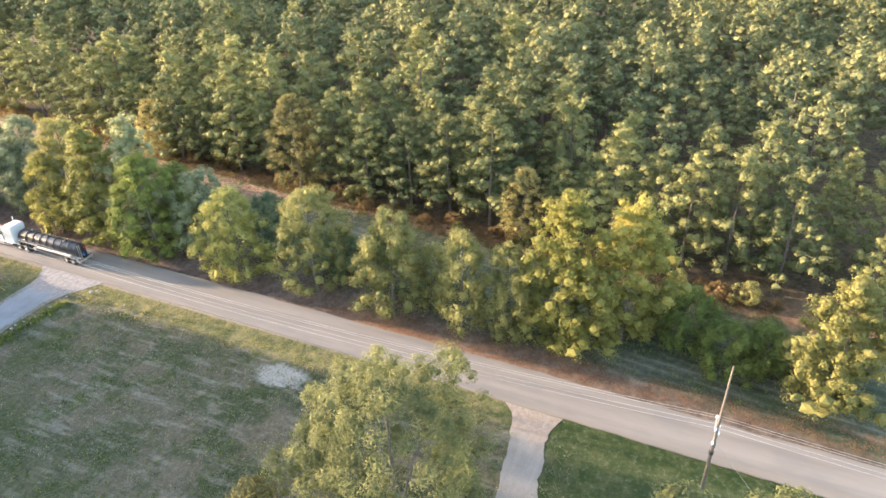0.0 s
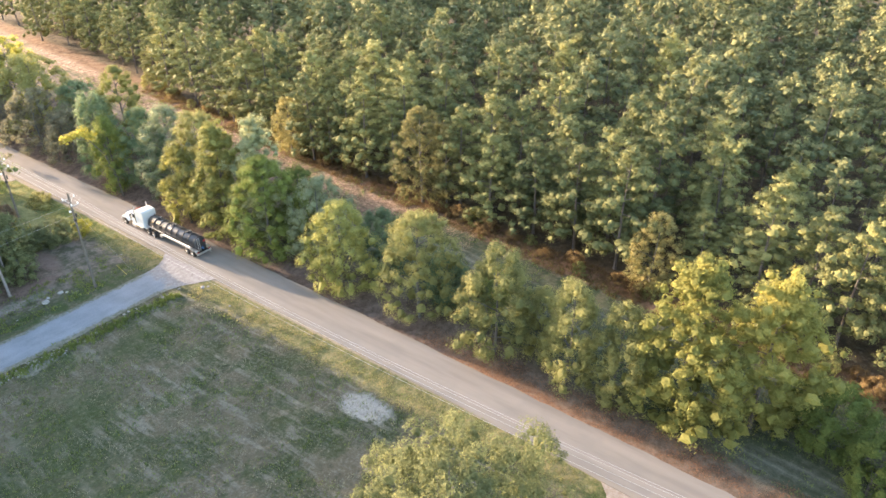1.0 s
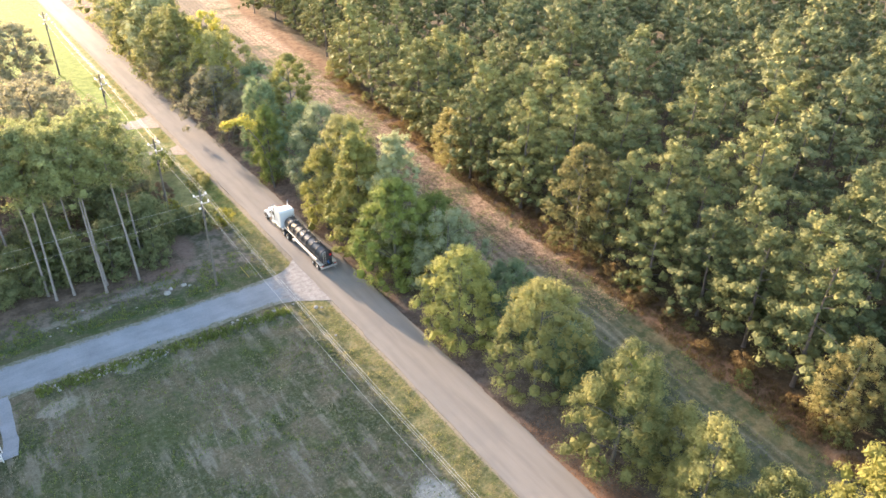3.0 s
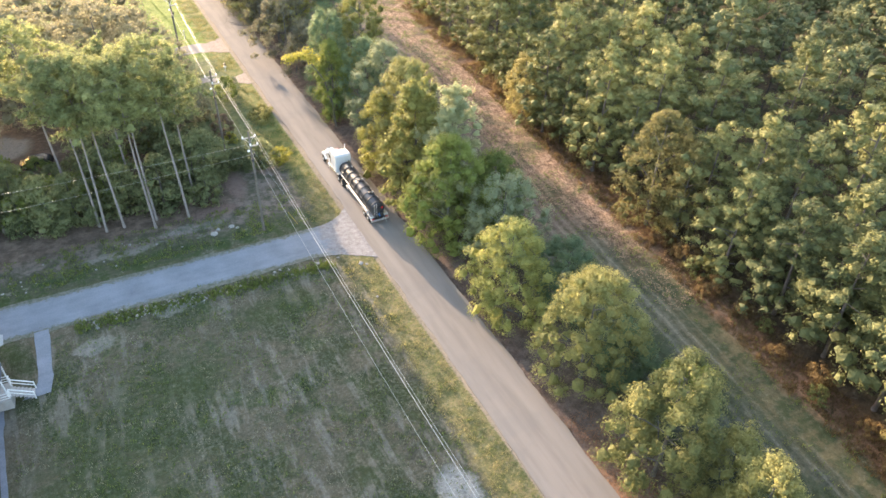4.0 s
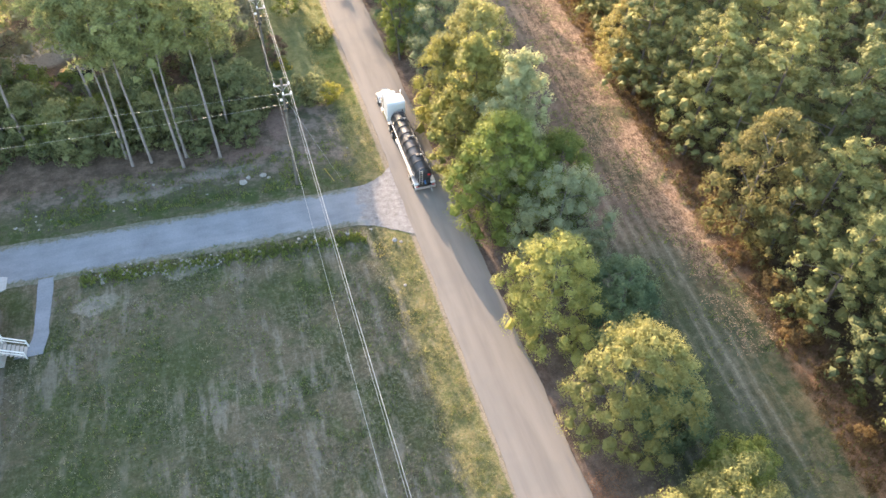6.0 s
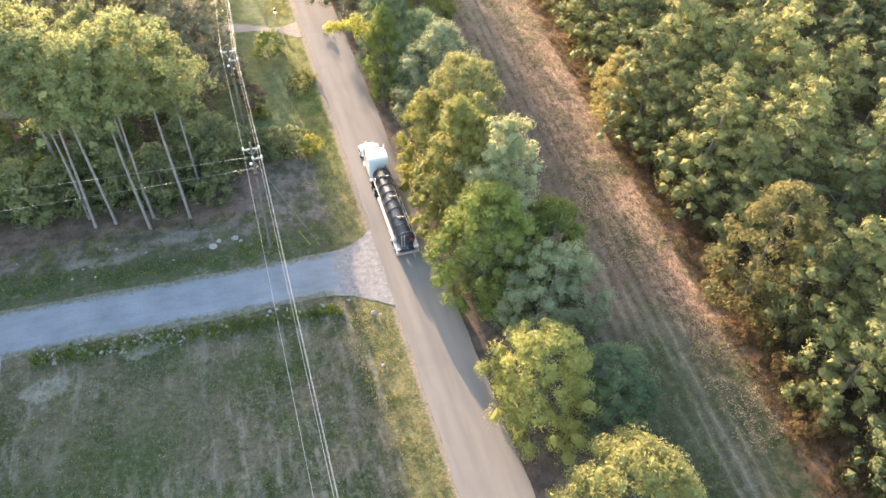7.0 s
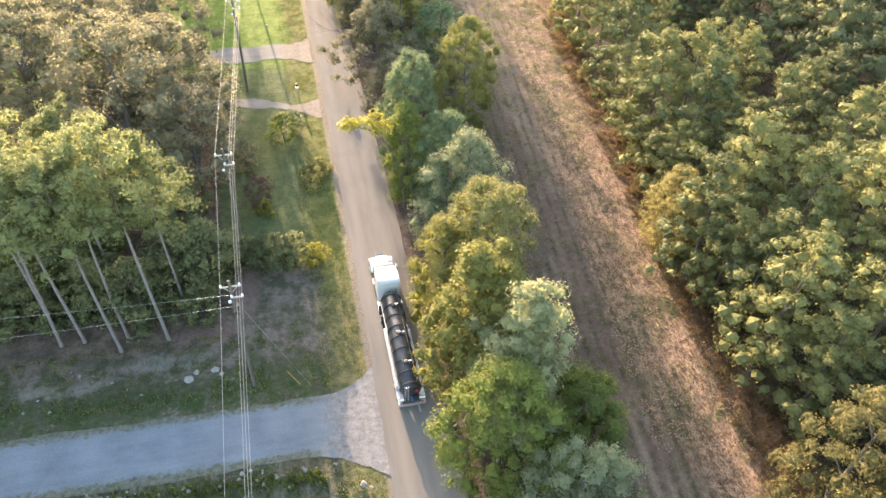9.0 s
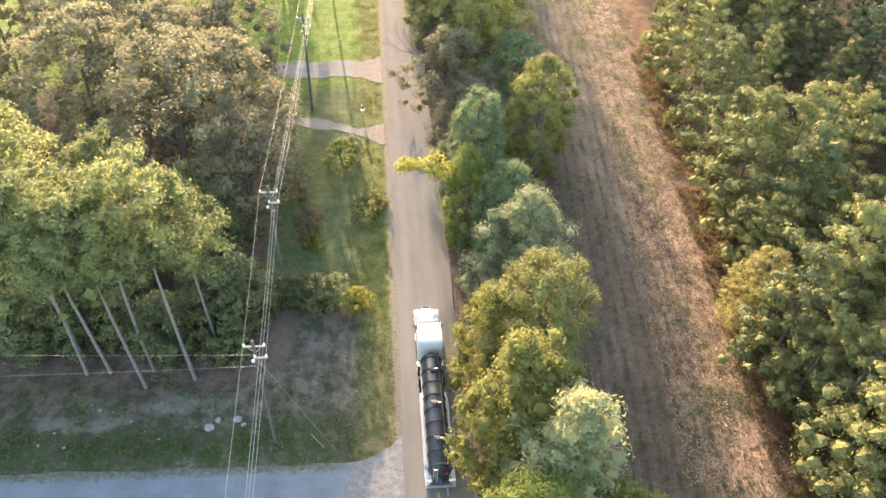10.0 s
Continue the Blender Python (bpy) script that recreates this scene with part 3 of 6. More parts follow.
def build_ways():
    ys = [-2400, -600, -200] + list(np.arange(-125, 170, 0.7)) + [260, 700, 2400]
    bend = [0.35 + 0.35 * math.sin((y + 40) / 60.0) if abs(y) < 200 else 0.3 for y in ys]
    bend = [b - (0.012 * max(0.0, -y - 40)) if y > -130 else b - 1.1 for b, y in zip(bend, ys)]
    L = [(-2.95 + b - 0.12 + wobble(y, 0.18), y) for b, y in zip(bend, ys)]
    R = [(3.05 + b - 0.15 + wobble(y + 900, 0.18), y) for b, y in zip(bend, ys)]
    ribbon("road", L, R, ROAD, 0.045, "narrow worn grey-brown asphalt country road", follow=False)
    xs = [-90, -70] + list(np.arange(-60, -2.0, 0.6))
    N = [(x, -4.9 - 0.022 * (x + 40) + wobble(x, 0.3) + 2.0 * max(0, (x + 8) / 5) ** 2) for x in xs]
    S = [(x, -11.25 - 0.022 * (x + 40) + wobble(x + 300, 0.35) - 2.2 * max(0, (x + 9) / 5.5) ** 2) for x in xs]
    ribbon("road", S, N, SIDE_GRAVEL, 0.012, "blue-grey gravel side road meeting the asphalt")
    xs = list(np.arange(-24, -2.6, 0.6))
    ribbon("road", [(x, 42.6 + wobble(x, 0.9) - 0.28 * (x + 6) - 2.0 * max(0, (x + 6) / 3.4)) for x in xs], [(x, 44.3 + wobble(x + 50, 0.9) - 0.28 * (x + 6) + 1.6 * max(0, (x + 6) / 3.4)) for x in xs], PALE_GRAVEL, 0.015, "narrow pale dirt driveway through grass")
    ribbon("road", [(x, 57.2 + wobble(x + 90, 1.1) - 1.6 * max(0, (x + 6) / 3.4)) for x in xs], [(x, 61.6 + wobble(x + 150, 1.1) + 1.4 * max(0, (x + 6) / 3.4)) for x in xs], PALE_GRAVEL, 0.015, "wide pale dirt driveway through lawn")
    ys = list(np.arange(-20.4, -10.6, 0.4))
    ribbon("pavement", [(-41.0 + wobble(y, 0.15) - 1.6 * max(0.0, (-18.2 - y) / 2.2) ** 1.5, y) for y in ys], [(-39.65 + wobble(y + 60, 0.15) - 0.5 * max(0.0, (-18.2 - y) / 2.2), y) for y in ys], GRAVEL, 0.035, "short grey gravel footpath to the porch steps", "path")
    xs = [-45.5, -45.0, -44.5, -44.0]
    ribbon("pavement", [(x, -11.6 + 0.5 * abs(x + 44.8)) for x in xs], [(x, -9.3 - 0.4 * abs(x + 44.8)) for x in xs], CONCRETE, 0.05, "small pale concrete pad at the house corner", "pad")
    ys = list(np.arange(-38.6, -13.0, 0.8))
    ribbon("pavement", [(-44.8, y) for y in ys], [(-44.3 + wobble(y, 0.15), y) for y in ys], GRAVEL, 0.02, "grey gravel strip along the house wall", "path")
    xs = list(np.arange(-26, -2.4, 0.6))
    ribbon("road", [(x, -79.6 + wobble(x + 11, 0.5) + 0.16 * (x + 8) - 2.0 * max(0, (x + 6.5) / 4) ** 2) for x in xs], [(x, -75.8 + wobble(x + 70, 0.5) + 0.16 * (x + 8) + 2.4 * max(0, (x + 6.5) / 4) ** 2) for x in xs], PALE_GRAVEL, 0.015, "pale dirt track joining the road")


# ---- trees ----
def build_row():
    """The row of mixed trees along the east side of the road."""
    g = "trees along the road"
    rows = [
        # x, y, height, radius, low, clumps, clump, leaf, per, kind, mat, bark, name, label
        (7.5, -105.0, 17.0, 4.6, 0.15, 110, 1.20, 0.28, 80, "pine", GOLD_OLIVE, BARK, "pine_tree", "golden-olive pine beside the road bank"),
        (7.2, -76.5, 21.0, 4.9, 0.04, 135, 1.35, 0.36, 72, "pine", PINE_GOLD, BARK, "pine_tree", "tall yellow-green pine with a pointed top"),
        (11.2, -83.0, 18.6, 5.2, 0.04, 140, 1.35, 0.36, 72, "pine", PINE_GOLD, BARK, "pine_tree", "broad yellow-green pine joined to its neighbour"),
        (6.0, -70.0, 13.6, 3.0, 0.12, 60, 1.0, 0.31, 72, "broad", OLIVE, GREY_BARK, "broadleaf_tree", "slim olive broadleaf tree on the litter bank"),
        (6.0, -64.4, 13.8, 3.4, 0.10, 66, 1.0, 0.31, 72, "broad", OLIVE, GREY_BARK, "broadleaf_tree", "olive broadleaf tree with upright limbs"),
        (6.2, -54.8, 14.6, 4.6, 0.08, 95, 1.05, 0.31, 72, "broad", OLIVE, GREY_BARK, "broadleaf_tree", "wide olive broadleaf tree with loose crown"),
        (13.5, -50.0, 5.6, 2.6, 0.05, 40, 0.9, 0.31, 72, "broad", GREEN, GREY_BARK, "broadleaf_tree", "low bright green young tree by the ride"),
        (6.4, -43.2, 15.2, 4.5, 0.08, 105, 1.0, 0.28, 72, "broad", OLIVE, GREY_BARK, "broadleaf_tree", "round olive-gold broadleaf tree"),
        (4.6, -31.8, 14.0, 4.2, 0.10, 95, 0.95, 0.31, 72, "broad", MAPLE, GREY_BARK, "broadleaf_tree", "airy yellow-green broadleaf tree over the bank"),
        (11.0, -33.5, 10.0, 3.4, 0.10, 60, 1.0, 0.31, 67, "broad", TEAL, GREY_BARK, "broadleaf_tree", "low dull green tree at the ride's edge"),
        (10.6, -44.6, 7.0, 3.0, 0.04, 46, 0.95, 0.31, 66, "broad", TEAL, GREY_BARK, "broadleaf_tree", "low grey-green tree behind the roadside trees"),
        (9.8, -59.0, 8.0, 3.0, 0.04, 50, 0.95, 0.31, 66, "broad", OLIVE, GREY_BARK, "broadleaf_tree", "low olive tree behind the roadside trees"),
        (9.2, -23.2, 12.8, 4.4, 0.08, 95, 0.95, 0.26, 79, "broad", SILVER, GREY_BARK, "broadleaf_tree", "wispy silver-grey tree with fine leaves"),
        (5.2, -17.2, 16.2, 4.3, 0.05, 100, 1.05, 0.31, 72, "broad", GREEN, GREY_BARK, "broadleaf_tree", "dense dark green broadleaf tree"),
        (12.0, -16.4, 11.0, 3.8, 0.05, 80, 1.05, 0.31, 72, "broad", GREEN, GREY_BARK, "broadleaf_tree", "dense dark green tree facing the ride"),
        (7.4, -13.2, 20.6, 4.2, 0.12, 95, 1.15, 0.33, 72, "pine", PINE_GREY, BARK, "pine_tree", "tall pale grey-green pine in the tree row"),
        (5.4, -7.4, 19.0, 4.6, 0.05, 110, 1.05, 0.31, 72, "pine", PINE_OLIVE, BARK, "pine_tree", "yellowish green pine overhanging the road edge"),
        (8.0, 0.6, 18.0, 4.6, 0.06, 105, 1.1, 0.31, 72, "broad", OLIVE, GREY_BARK, "broadleaf_tree", "large olive-gold broadleaf tree"),
        (4.8, 1.6, 13.5, 3.0, 0.05, 60, 1.0, 0.31, 67, "broad", PINE_GOLD, GREY_BARK, "broadleaf_tree", "smaller yellow-green tree at the road edge"),
        (9.6, 10.2, 16.2, 4.4, 0.05, 95, 1.05, 0.28, 72, "broad", SILVER, GREY_BARK, "broadleaf_tree", "grey-green tree with cream tipped crown"),
        (9.2, 16.4, 14.5, 3.6, 0.05, 75, 1.05, 0.31, 72, "broad", TEAL, GREY_BARK, "broadleaf_tree", "dull blue-green broadleaf tree"),
        (5.4, 21.0, 13.6, 2.8, 0.08, 60, 0.95, 0.31, 72, "broad", GREEN, GREY_BARK, "broadleaf_tree", "green tree with a bough over the road"),
        (7.0, 27.0, 16.6, 4.0, 0.05, 90, 1.05, 0.31, 72, "broad", TEAL, GREY_BARK, "broadleaf_tree", "blue-green rounded broadleaf tree"),
        (14.6, 31.2, 17.0, 4.2, 0.06, 90, 1.05, 0.31, 72, "broad", PINE_OLIVE, GREY_BARK, "broadleaf_tree", "round yellow-olive tree beside the ride"),
        (8.0, 38.5, 10.0, 4.6, 0.10, 75, 1.0, 0.29, 60, "broad", BROWN, GREY_BARK, "broadleaf_tree", "grey-brown half bare tree"),
        (6.0, 47.0, 13.0, 5.4, 0.12, 87, 1.0, 0.29, 60, "broad", BROWN, GREY_BARK, "broadleaf_tree", "grey-brown tree leaning over the road"),
        (10.8, 55.0, 16.5, 7.0, 0.06, 125, 1.15, 0.34, 64, "broad", OLIVE, GREY_BARK, "broadleaf_tree", "large grey-olive round tree"),
        (12.0, 64.0, 18.5, 4.6, 0.08, 75, 1.15, 0.34, 64, "broad", LIME, GREY_BARK, "broadleaf_tree", "bright yellow-green tree among darker trees"),
        (6.6, 67.0, 20.0, 5.9, 0.06, 112, 1.2, 0.36, 60, "pine", OLIVE, BARK, "pine_tree", "tall grey-olive tree by the road"),
        (8.6, 77.0, 18.0, 6.2, 0.06, 100, 1.25, 0.39, 55, "broad", OLIVE, GREY_BARK, "broadleaf_tree", "far olive tree by the road"),
        (9.0, 88.0, 18.0, 6.5, 0.06, 100, 1.3, 0.41, 52, "broad", PINE_GREY, GREY_BARK, "broadleaf_tree", "far grey-green tree by the road"),
        (9.5, 99.0, 19.0, 6.8, 0.06, 100, 1.35, 0.43, 52, "broad", OLIVE, GREY_BARK, "broadleaf_tree", "far olive roadside tree"),
        (10.0, 111.0, 19.0, 7.0, 0.06, 100, 1.4, 0.43, 48, "broad", PINE_GREY, GREY_BARK, "broadleaf_tree", "far pale roadside tree"),
        (10.0, 124.0, 19.0, 7.0, 0.06, 100, 1.4, 0.43, 48, "broad", OLIVE, GREY_BARK, "broadleaf_tree", "tall olive roadside tree with dense crown"),
        (12.6, -89.6, 7.5, 3.4, 0.04, 60, 1.1, 0.33, 66, "broad", GREEN, GREY_BARK, "broadleaf_tree", "dark green tree behind the roadside pines"),
        (9.0, -94.5, 7.0, 3.0, 0.04, 46, 0.9, 0.31, 60, "broad", GREEN, GREY_BARK, "broadleaf_tree", "low dark green tree near the power pole"),
        (11.0, -98.6, 6.0, 2.8, 0.04, 46, 0.9, 0.31, 60, "broad", GREEN, GREY_BARK, "broadleaf_tree", "low shaded green tree behind the bank"),
        (10.2, -102.4, 5.2, 2.6, 0.04, 40, 0.9, 0.31, 60, "broad", UNDER, GREY_BARK, "broadleaf_tree", "low shaded olive tree behind the bank"),
        (13.6, -105.5, 6.0, 2.8, 0.04, 46, 0.9, 0.31, 60, "broad", GREEN, GREY_BARK, "broadleaf_tree", "low shaded green tree near the corner pine"),
        (13.5, -98.5, 4.5, 2.6, 0.04, 40, 1.0, 0.31, 60, "broad", OLIVE, GREY_BARK, "broadleaf_tree", "low olive tree at the ride's edge"),
        (7.4, 104.0, 14.0, 4.4, 0.06, 60, 1.3, 0.46, 44, "broad", OLIVE, GREY_BARK, "broadleaf_tree", "olive tree close by the far road edge"),
        (7.6, 116.0, 15.0, 4.6, 0.06, 60, 1.3, 0.46, 44, "broad", PINE_GREY, GREY_BARK, "broadleaf_tree", "grey-green tree close by the far road edge"),
        (8.0, 135.0, 17.0, 5.0, 0.06, 60, 1.4, 0.5, 40, "broad", OLIVE, GREY_BARK, "broadleaf_tree", "olive tree close by the far road edge"),
        (14.0, 104.0, 17.0, 5.0, 0.06, 60, 1.4, 0.5, 40, "broad", OLIVE, GREY_BARK, "broadleaf_tree", "large olive tree by the far ride"),
        (16.0, 118.0, 17.0, 5.0, 0.06, 60, 1.4, 0.5, 40, "broad", PINE_GREY, GREY_BARK, "broadleaf_tree", "large grey-green tree by the far ride"),
        (15.0, 47.0, 11.0, 4.2, 0.06, 70, 1.05, 0.36, 54, "broad", TEAL, GREY_BARK, "broadleaf_tree", "low dull green tree beside the ride"),
        (6.0, 73.0, 12.0, 4.0, 0.06, 66, 1.1, 0.38, 48, "broad", BROWN, GREY_BARK, "broadleaf_tree", "low grey-brown tree by the road edge"),
        (15.5, 72.0, 15.0, 4.8, 0.06, 80, 1.15, 0.40, 48, "broad", OLIVE, GREY_BARK, "broadleaf_tree", "olive tree beside the far ride"),
        (6.2, 61.5, 11.0, 3.8, 0.06, 60, 1.1, 0.36, 48, "broad", BROWN, GREY_BARK, "broadleaf_tree", "half bare grey-brown tree by the road edge"),
        (7.0, 94.0, 12.0, 4.0, 0.06, 60, 1.2, 0.44, 44, "broad", OLIVE, GREY_BARK, "broadleaf_tree", "low olive tree by the far road edge"),
        (7.0, 83.0, 12.0, 4.0, 0.06, 60, 1.2, 0.44, 44, "broad", OLIVE, GREY_BARK, "broadleaf_tree", "low olive tree by the far road edge"),
    ]
    for i, (x, y, h, r, low, n, c, leaf, per, kind, mat, bark, name, label) in enumerate(rows):
        near = -108 < y < 36
        if kind == "pine":
            shape = pine_arrays(40 + i, h, 1.08 * r, 0.5 * low, int(0.46 * n), 1.0, 0.28, 34, 5)
        elif near:
            shape = tree_arrays(40 + i, h, 1.0 * r, 0.25 * low, int(1.45 * n), 0.9 * c, 0.72 * leaf, int(1.2 * per), slim=0.55, core=0.62, flat=1.0)
        else:
            shape = tree_arrays(40 + i, h, 1.06 * r, 0.5 * low, n, c, leaf, per)
        tree(name, label, x + (0.75 if y < 5 else 0.0 if y < 70 else -1.2), y, shape, (mat, bark), group=g)
    # the bright bough that reaches over the road from the green tree
    rng = np.random.default_rng(9)
    C = np.array([(-1.6, 20.2, 11.8), (-0.6, 20.0, 12.3), (0.5, 19.7, 12.4), (1.3, 20.1, 12.0), (1.9, 19.2, 11.6), (-0.9, 20.9, 11.7), (2.6, 20.6, 11.2), (2.0, 21.2, 12.2)])
    R = np.full((8, 3), 0.85) * rng.uniform(0.8, 1.2, (8, 1)) * np.array([1, 1, 0.65])
    v, f = foliage(rng, C, R, 70, 0.34)
    ob = thing("broadleaf_tree", "slender tree with bright yellow bough over the road", "tree", (4.9, 19.2, float(gz(4.9, 19.2))), group=g)
    off = np.array([4.9, 19.2, float(gz(4.9, 19.2))])
    part("crown", solid("crown", v - off, f, [LIME]), ob)
    tv, tf = stems([[(0, 0, -0.3, 0.2), (-0.3, 0.1, 4, 0.16), (-1.2, 0.4, 8, 0.12), (-3.0, 0.8, 11, 0.08), (-5.6, 1.0, 11.9, 0.03)], [(-3.0, 0.8, 11, 0.06), (-3.4, 0.2, 11.6, 0.03)]])
    part("trunk", solid("trunk", tv, tf, [GREY_BARK], smooth=True), ob)


def build_bare():
    """Leafless grey trees that lean over the road from the east."""
    for j, (x, y, h, lx) in enumerate(((5.2, 57.5, 9.0, -3.6), (6.4, 52.0, 10.0, -1.5), (5.6, 41.5, 7.5, -1.2))):
        rng = random.Random(50 + j)
        paths = []

        def grow(p, d, r, n):
            q = [(*p, r)]
            for k in range(3):
                d = (d + Vector((rng.uniform(-0.3, 0.3), rng.uniform(-0.3, 0.3), rng.uniform(-0.12, 0.18)))).normalized()
                p = p + d * (h * 0.30 / (3 - 0.0) * (1.35 if n == 4 else 0.8))
                q.append((*p, r * (1 - 0.2 * (k + 1))))
                if n and k:
                    for _ in range(2):
                        e = (d + Vector((rng.uniform(-0.8, 0.8), rng.uniform(-0.8, 0.8), rng.uniform(-0.1, 0.5)))).normalized()
                        grow(p, e, r * 0.45, n - 1)
            paths.append(q)

        grow(Vector((0, 0, -0.2)), Vector((lx / h, 0.05, 1)).normalized(), 0.16, 4)
        v, f = stems(paths[-220:], 4)
        ob = thing("bare_tree", "leafless grey tree leaning over the road", "tree", (x, y, float(gz(x, y))), group="trees along the road")
        part("trunk", solid("trunk", v, f, [GREY_BARK], smooth=True), ob)


def build_west():
    """Single trees west of the road: the near crown in the field, tall pines of the grove, brown oaks."""
    a = tree_arrays(7, 19.6, 10.2, 0.08, 350, 1.05, 0.22, 140, bole=0.018, slim=0.5, core=0.45)
    tree("broadleaf_tree", "large pale yellow-green willow-like tree in the field", -24.4, -71.0, a, (WILLOW, GREY_BARK))
    a = tree_arrays(8, 12.5, 3.0, 0.12, 60, 0.95, 0.32, 70)
    tree("broadleaf_tree", "small golden tree beside the large field tree", -31.5, -63.0, a, (RUSSET, GREY_BARK))
    a = tree_arrays(9, 15.5, 3.2, 0.12, 70, 0.95, 0.32, 70)
    tree("broadleaf_tree", "pale olive tree near the power pole", -22.6, -92.3, a, (WILLOW, GREY_BARK))
    tree("broadleaf_tree", "pale olive treetop near the power pole", -20.0, -99.5, a, (WILLOW, GREY_BARK), turn=130)
    g = "tall pines of the grove"
    kinds = [pine_arrays(60 + i, h, r, lo, n, 0.84, 0.27, 28, 5, lean=(ln, 0.4), bole=0.0070, form="tall", core=0.46) for i, (h, r, lo, n, ln) in enumerate(((24.5, 4.4, 0.62, 34, 0.8), (23.5, 4.0, 0.63, 30, -0.8), (25.5, 4.3, 0.65, 32, 0.5), (22.5, 3.9, 0.60, 30, 1.2), (24.0, 4.1, 0.66, 30, -0.4)))]
    base = [tree("pine_tree", "tall pine with bare trunk and high crown", 0, 0, k, (PINE_TALL, TALL_BARK), group=g) for k in kinds]
    spots = [(-21.8, 3.9), (-26.1, 3.2), (-29.7, 5.0), (-31.7, 4.8), (-32.3, 6.4), (-43.1, 10.6), (-27.4, 12.0), (-35.0, 13.0), (-20.2, 7.6), (-25.6, 5.0), (-49.0, 14.5), (-51.0, 11.0), (-55.0, 6.0), (-58.0, 15.0), (-50.0, 18.5), (-62.0, 9.0), (-68.0, 14.0), (-66.0, 4.0), (-60.0, 22.0), (-72.0, 8.0), (-76.0, 16.0), (-70.0, 24.0), (-54.0, 25.0)]
    rng = random.Random(3)
    for i, (x, y) in enumerate(spots):
        m = pose(x, y, 0, 0, 0, rng.uniform(0, 360)) @ Matrix.Scale(rng.uniform(0.92, 1.06), 4)
        if i < 5:
            base[i].matrix_basis = m
        else:
            copy_thing(base[i % 5], m).scale = [rng.uniform(0.92, 1.06)] * 3
    # brown oaks behind the grove and along the lawn
    oak = [tree_arrays(80 + i, h, r, 0.12, n, 1.2, 0.29, 52, flat=0.7, bole=0.018) for i, (h, r, n) in enumerate(((17.5, 7.5, 150), (15.0, 6.6, 130), (12.5, 5.2, 100)))]
    ob = [tree("oak_tree", lab, 0, 0, k, (BROWN, GREY_BARK), group="oaks by the lawn") for k, lab in zip(oak, ("broad grey-brown oak with golden leaf tips", "spreading grey-brown oak beside the lawn", "smaller grey-brown oak over the lawn edge"))]
    # the oak at (-20.5, 93) is added to throw shade over the lawn
    for i, (x, y, k, s) in enumerate(((-26.0, 31.5, 0, 1.18), (-21.5, 39.0, 1, 1.1), (-37.5, 39.0, 0, 1.1), (-18.6, 27.0, 2, 1.1), (-30.0, 47.0, 1, 1.1), (-23.0, 53.0, 2, 1.2), (-52.0, 42.0, 1, 1.0), (-41.0, 52.0, 0, 1.0), (-62.0, 36.0, 0, 1.0), (-29.0, 60.0, 1, 0.9), (-40.0, 70.0, 0, 1.05), (-38.0, 84.0, 2, 1.2), (-42.0, 98.0, 1, 1.1), (-46.0, 66.0, 1, 1.1), (-55.0, 58.0, 0, 1.0), (-64.0, 30.0, 0, 1.0), (-74.0, 34.0, 1, 1.0), (-57.0, 32.0, 1, 1.0), (-53.0, 34.0, 2, 1.1), (-84.0, 28.0, 0, 1.0), (-50.5, 26.5, 1, 1.1), (-20.5, 93.0, 2, 1.15), (-25.0, 103.0, 1, 1.0))):
        m = pose(x, y, 0, 0, 0, 70 * i)
        if i in (0, 1, 3):
            t = ob[k]
            t.matrix_basis = m
        else:
            t = copy_thing(ob[k], m)
        t.scale = (s, s, s)
    # understorey and shrubs
    sh = [tree_arrays(90 + i, h, r, 0.02, n, 0.62 if h < 6 else 1.0, 0.29 if h < 6 else 0.38, 33, bole=0.015) for i, (h, r, n) in enumerate(((3.6, 1.9, 30), (4.6, 2.3, 34), (1.5, 1.2, 12), (8.0, 2.9, 46)))]
    spots = [("shrub", "dull olive undergrowth shrub below pines", UNDER, 0, x, y) for x, y in ((-23.8, 6.6), (-29.6, 8.4), (-33.4, 8.0), (-38.0, 9.0), (-41.2, 8.6), (-46.2, 9.4), (-25.6, 10.6), (-20.4, 10.4), (-50.0, 7.6), (-36.4, 14.0), (-18.4, 6.4), (-44.0, 12.6), (-31.0, 13.0))]
    spots += [("shrub", "low green thicket bush behind pines", GREEN if i % 3 else UNDER, 1, -28.0 - 20.0 * ((i * 0.618) % 1.0), 9.5 + 0.62 * i) for i in range(20)]
    spots += [("shrub", "tall shady thicket tree among pines", UNDER, 3, -21.0 - 4.1 * (i % 12) + 1.3 * math.sin(i * 2.1), 11.5 + 6.0 * (i // 12) + 1.6 * math.sin(i * 3.3)) for i in range(26) if (i % 2 == 0 or i > 20) and i % 12 not in (4, 5)]
    spots += [("shrub", "tall grey-green thicket tree between pine trunks", UNDER, 3, x, y) for x, y in ((-24.0, 6.8), (-19.2, 9.6), (-34.6, 8.8), (-37.6, 8.2), (-17.6, 11.0), (-28.4, 8.6), (-41.0, 11.4))]
    spots += [("shrub", "low dull green hedge shrub across the lawn edge", UNDER, 0, x, y) for x, y in ((-14.2, 12.9), (-12.4, 12.5), (-10.6, 12.8), (-8.9, 12.4), (-16.0, 13.3))]
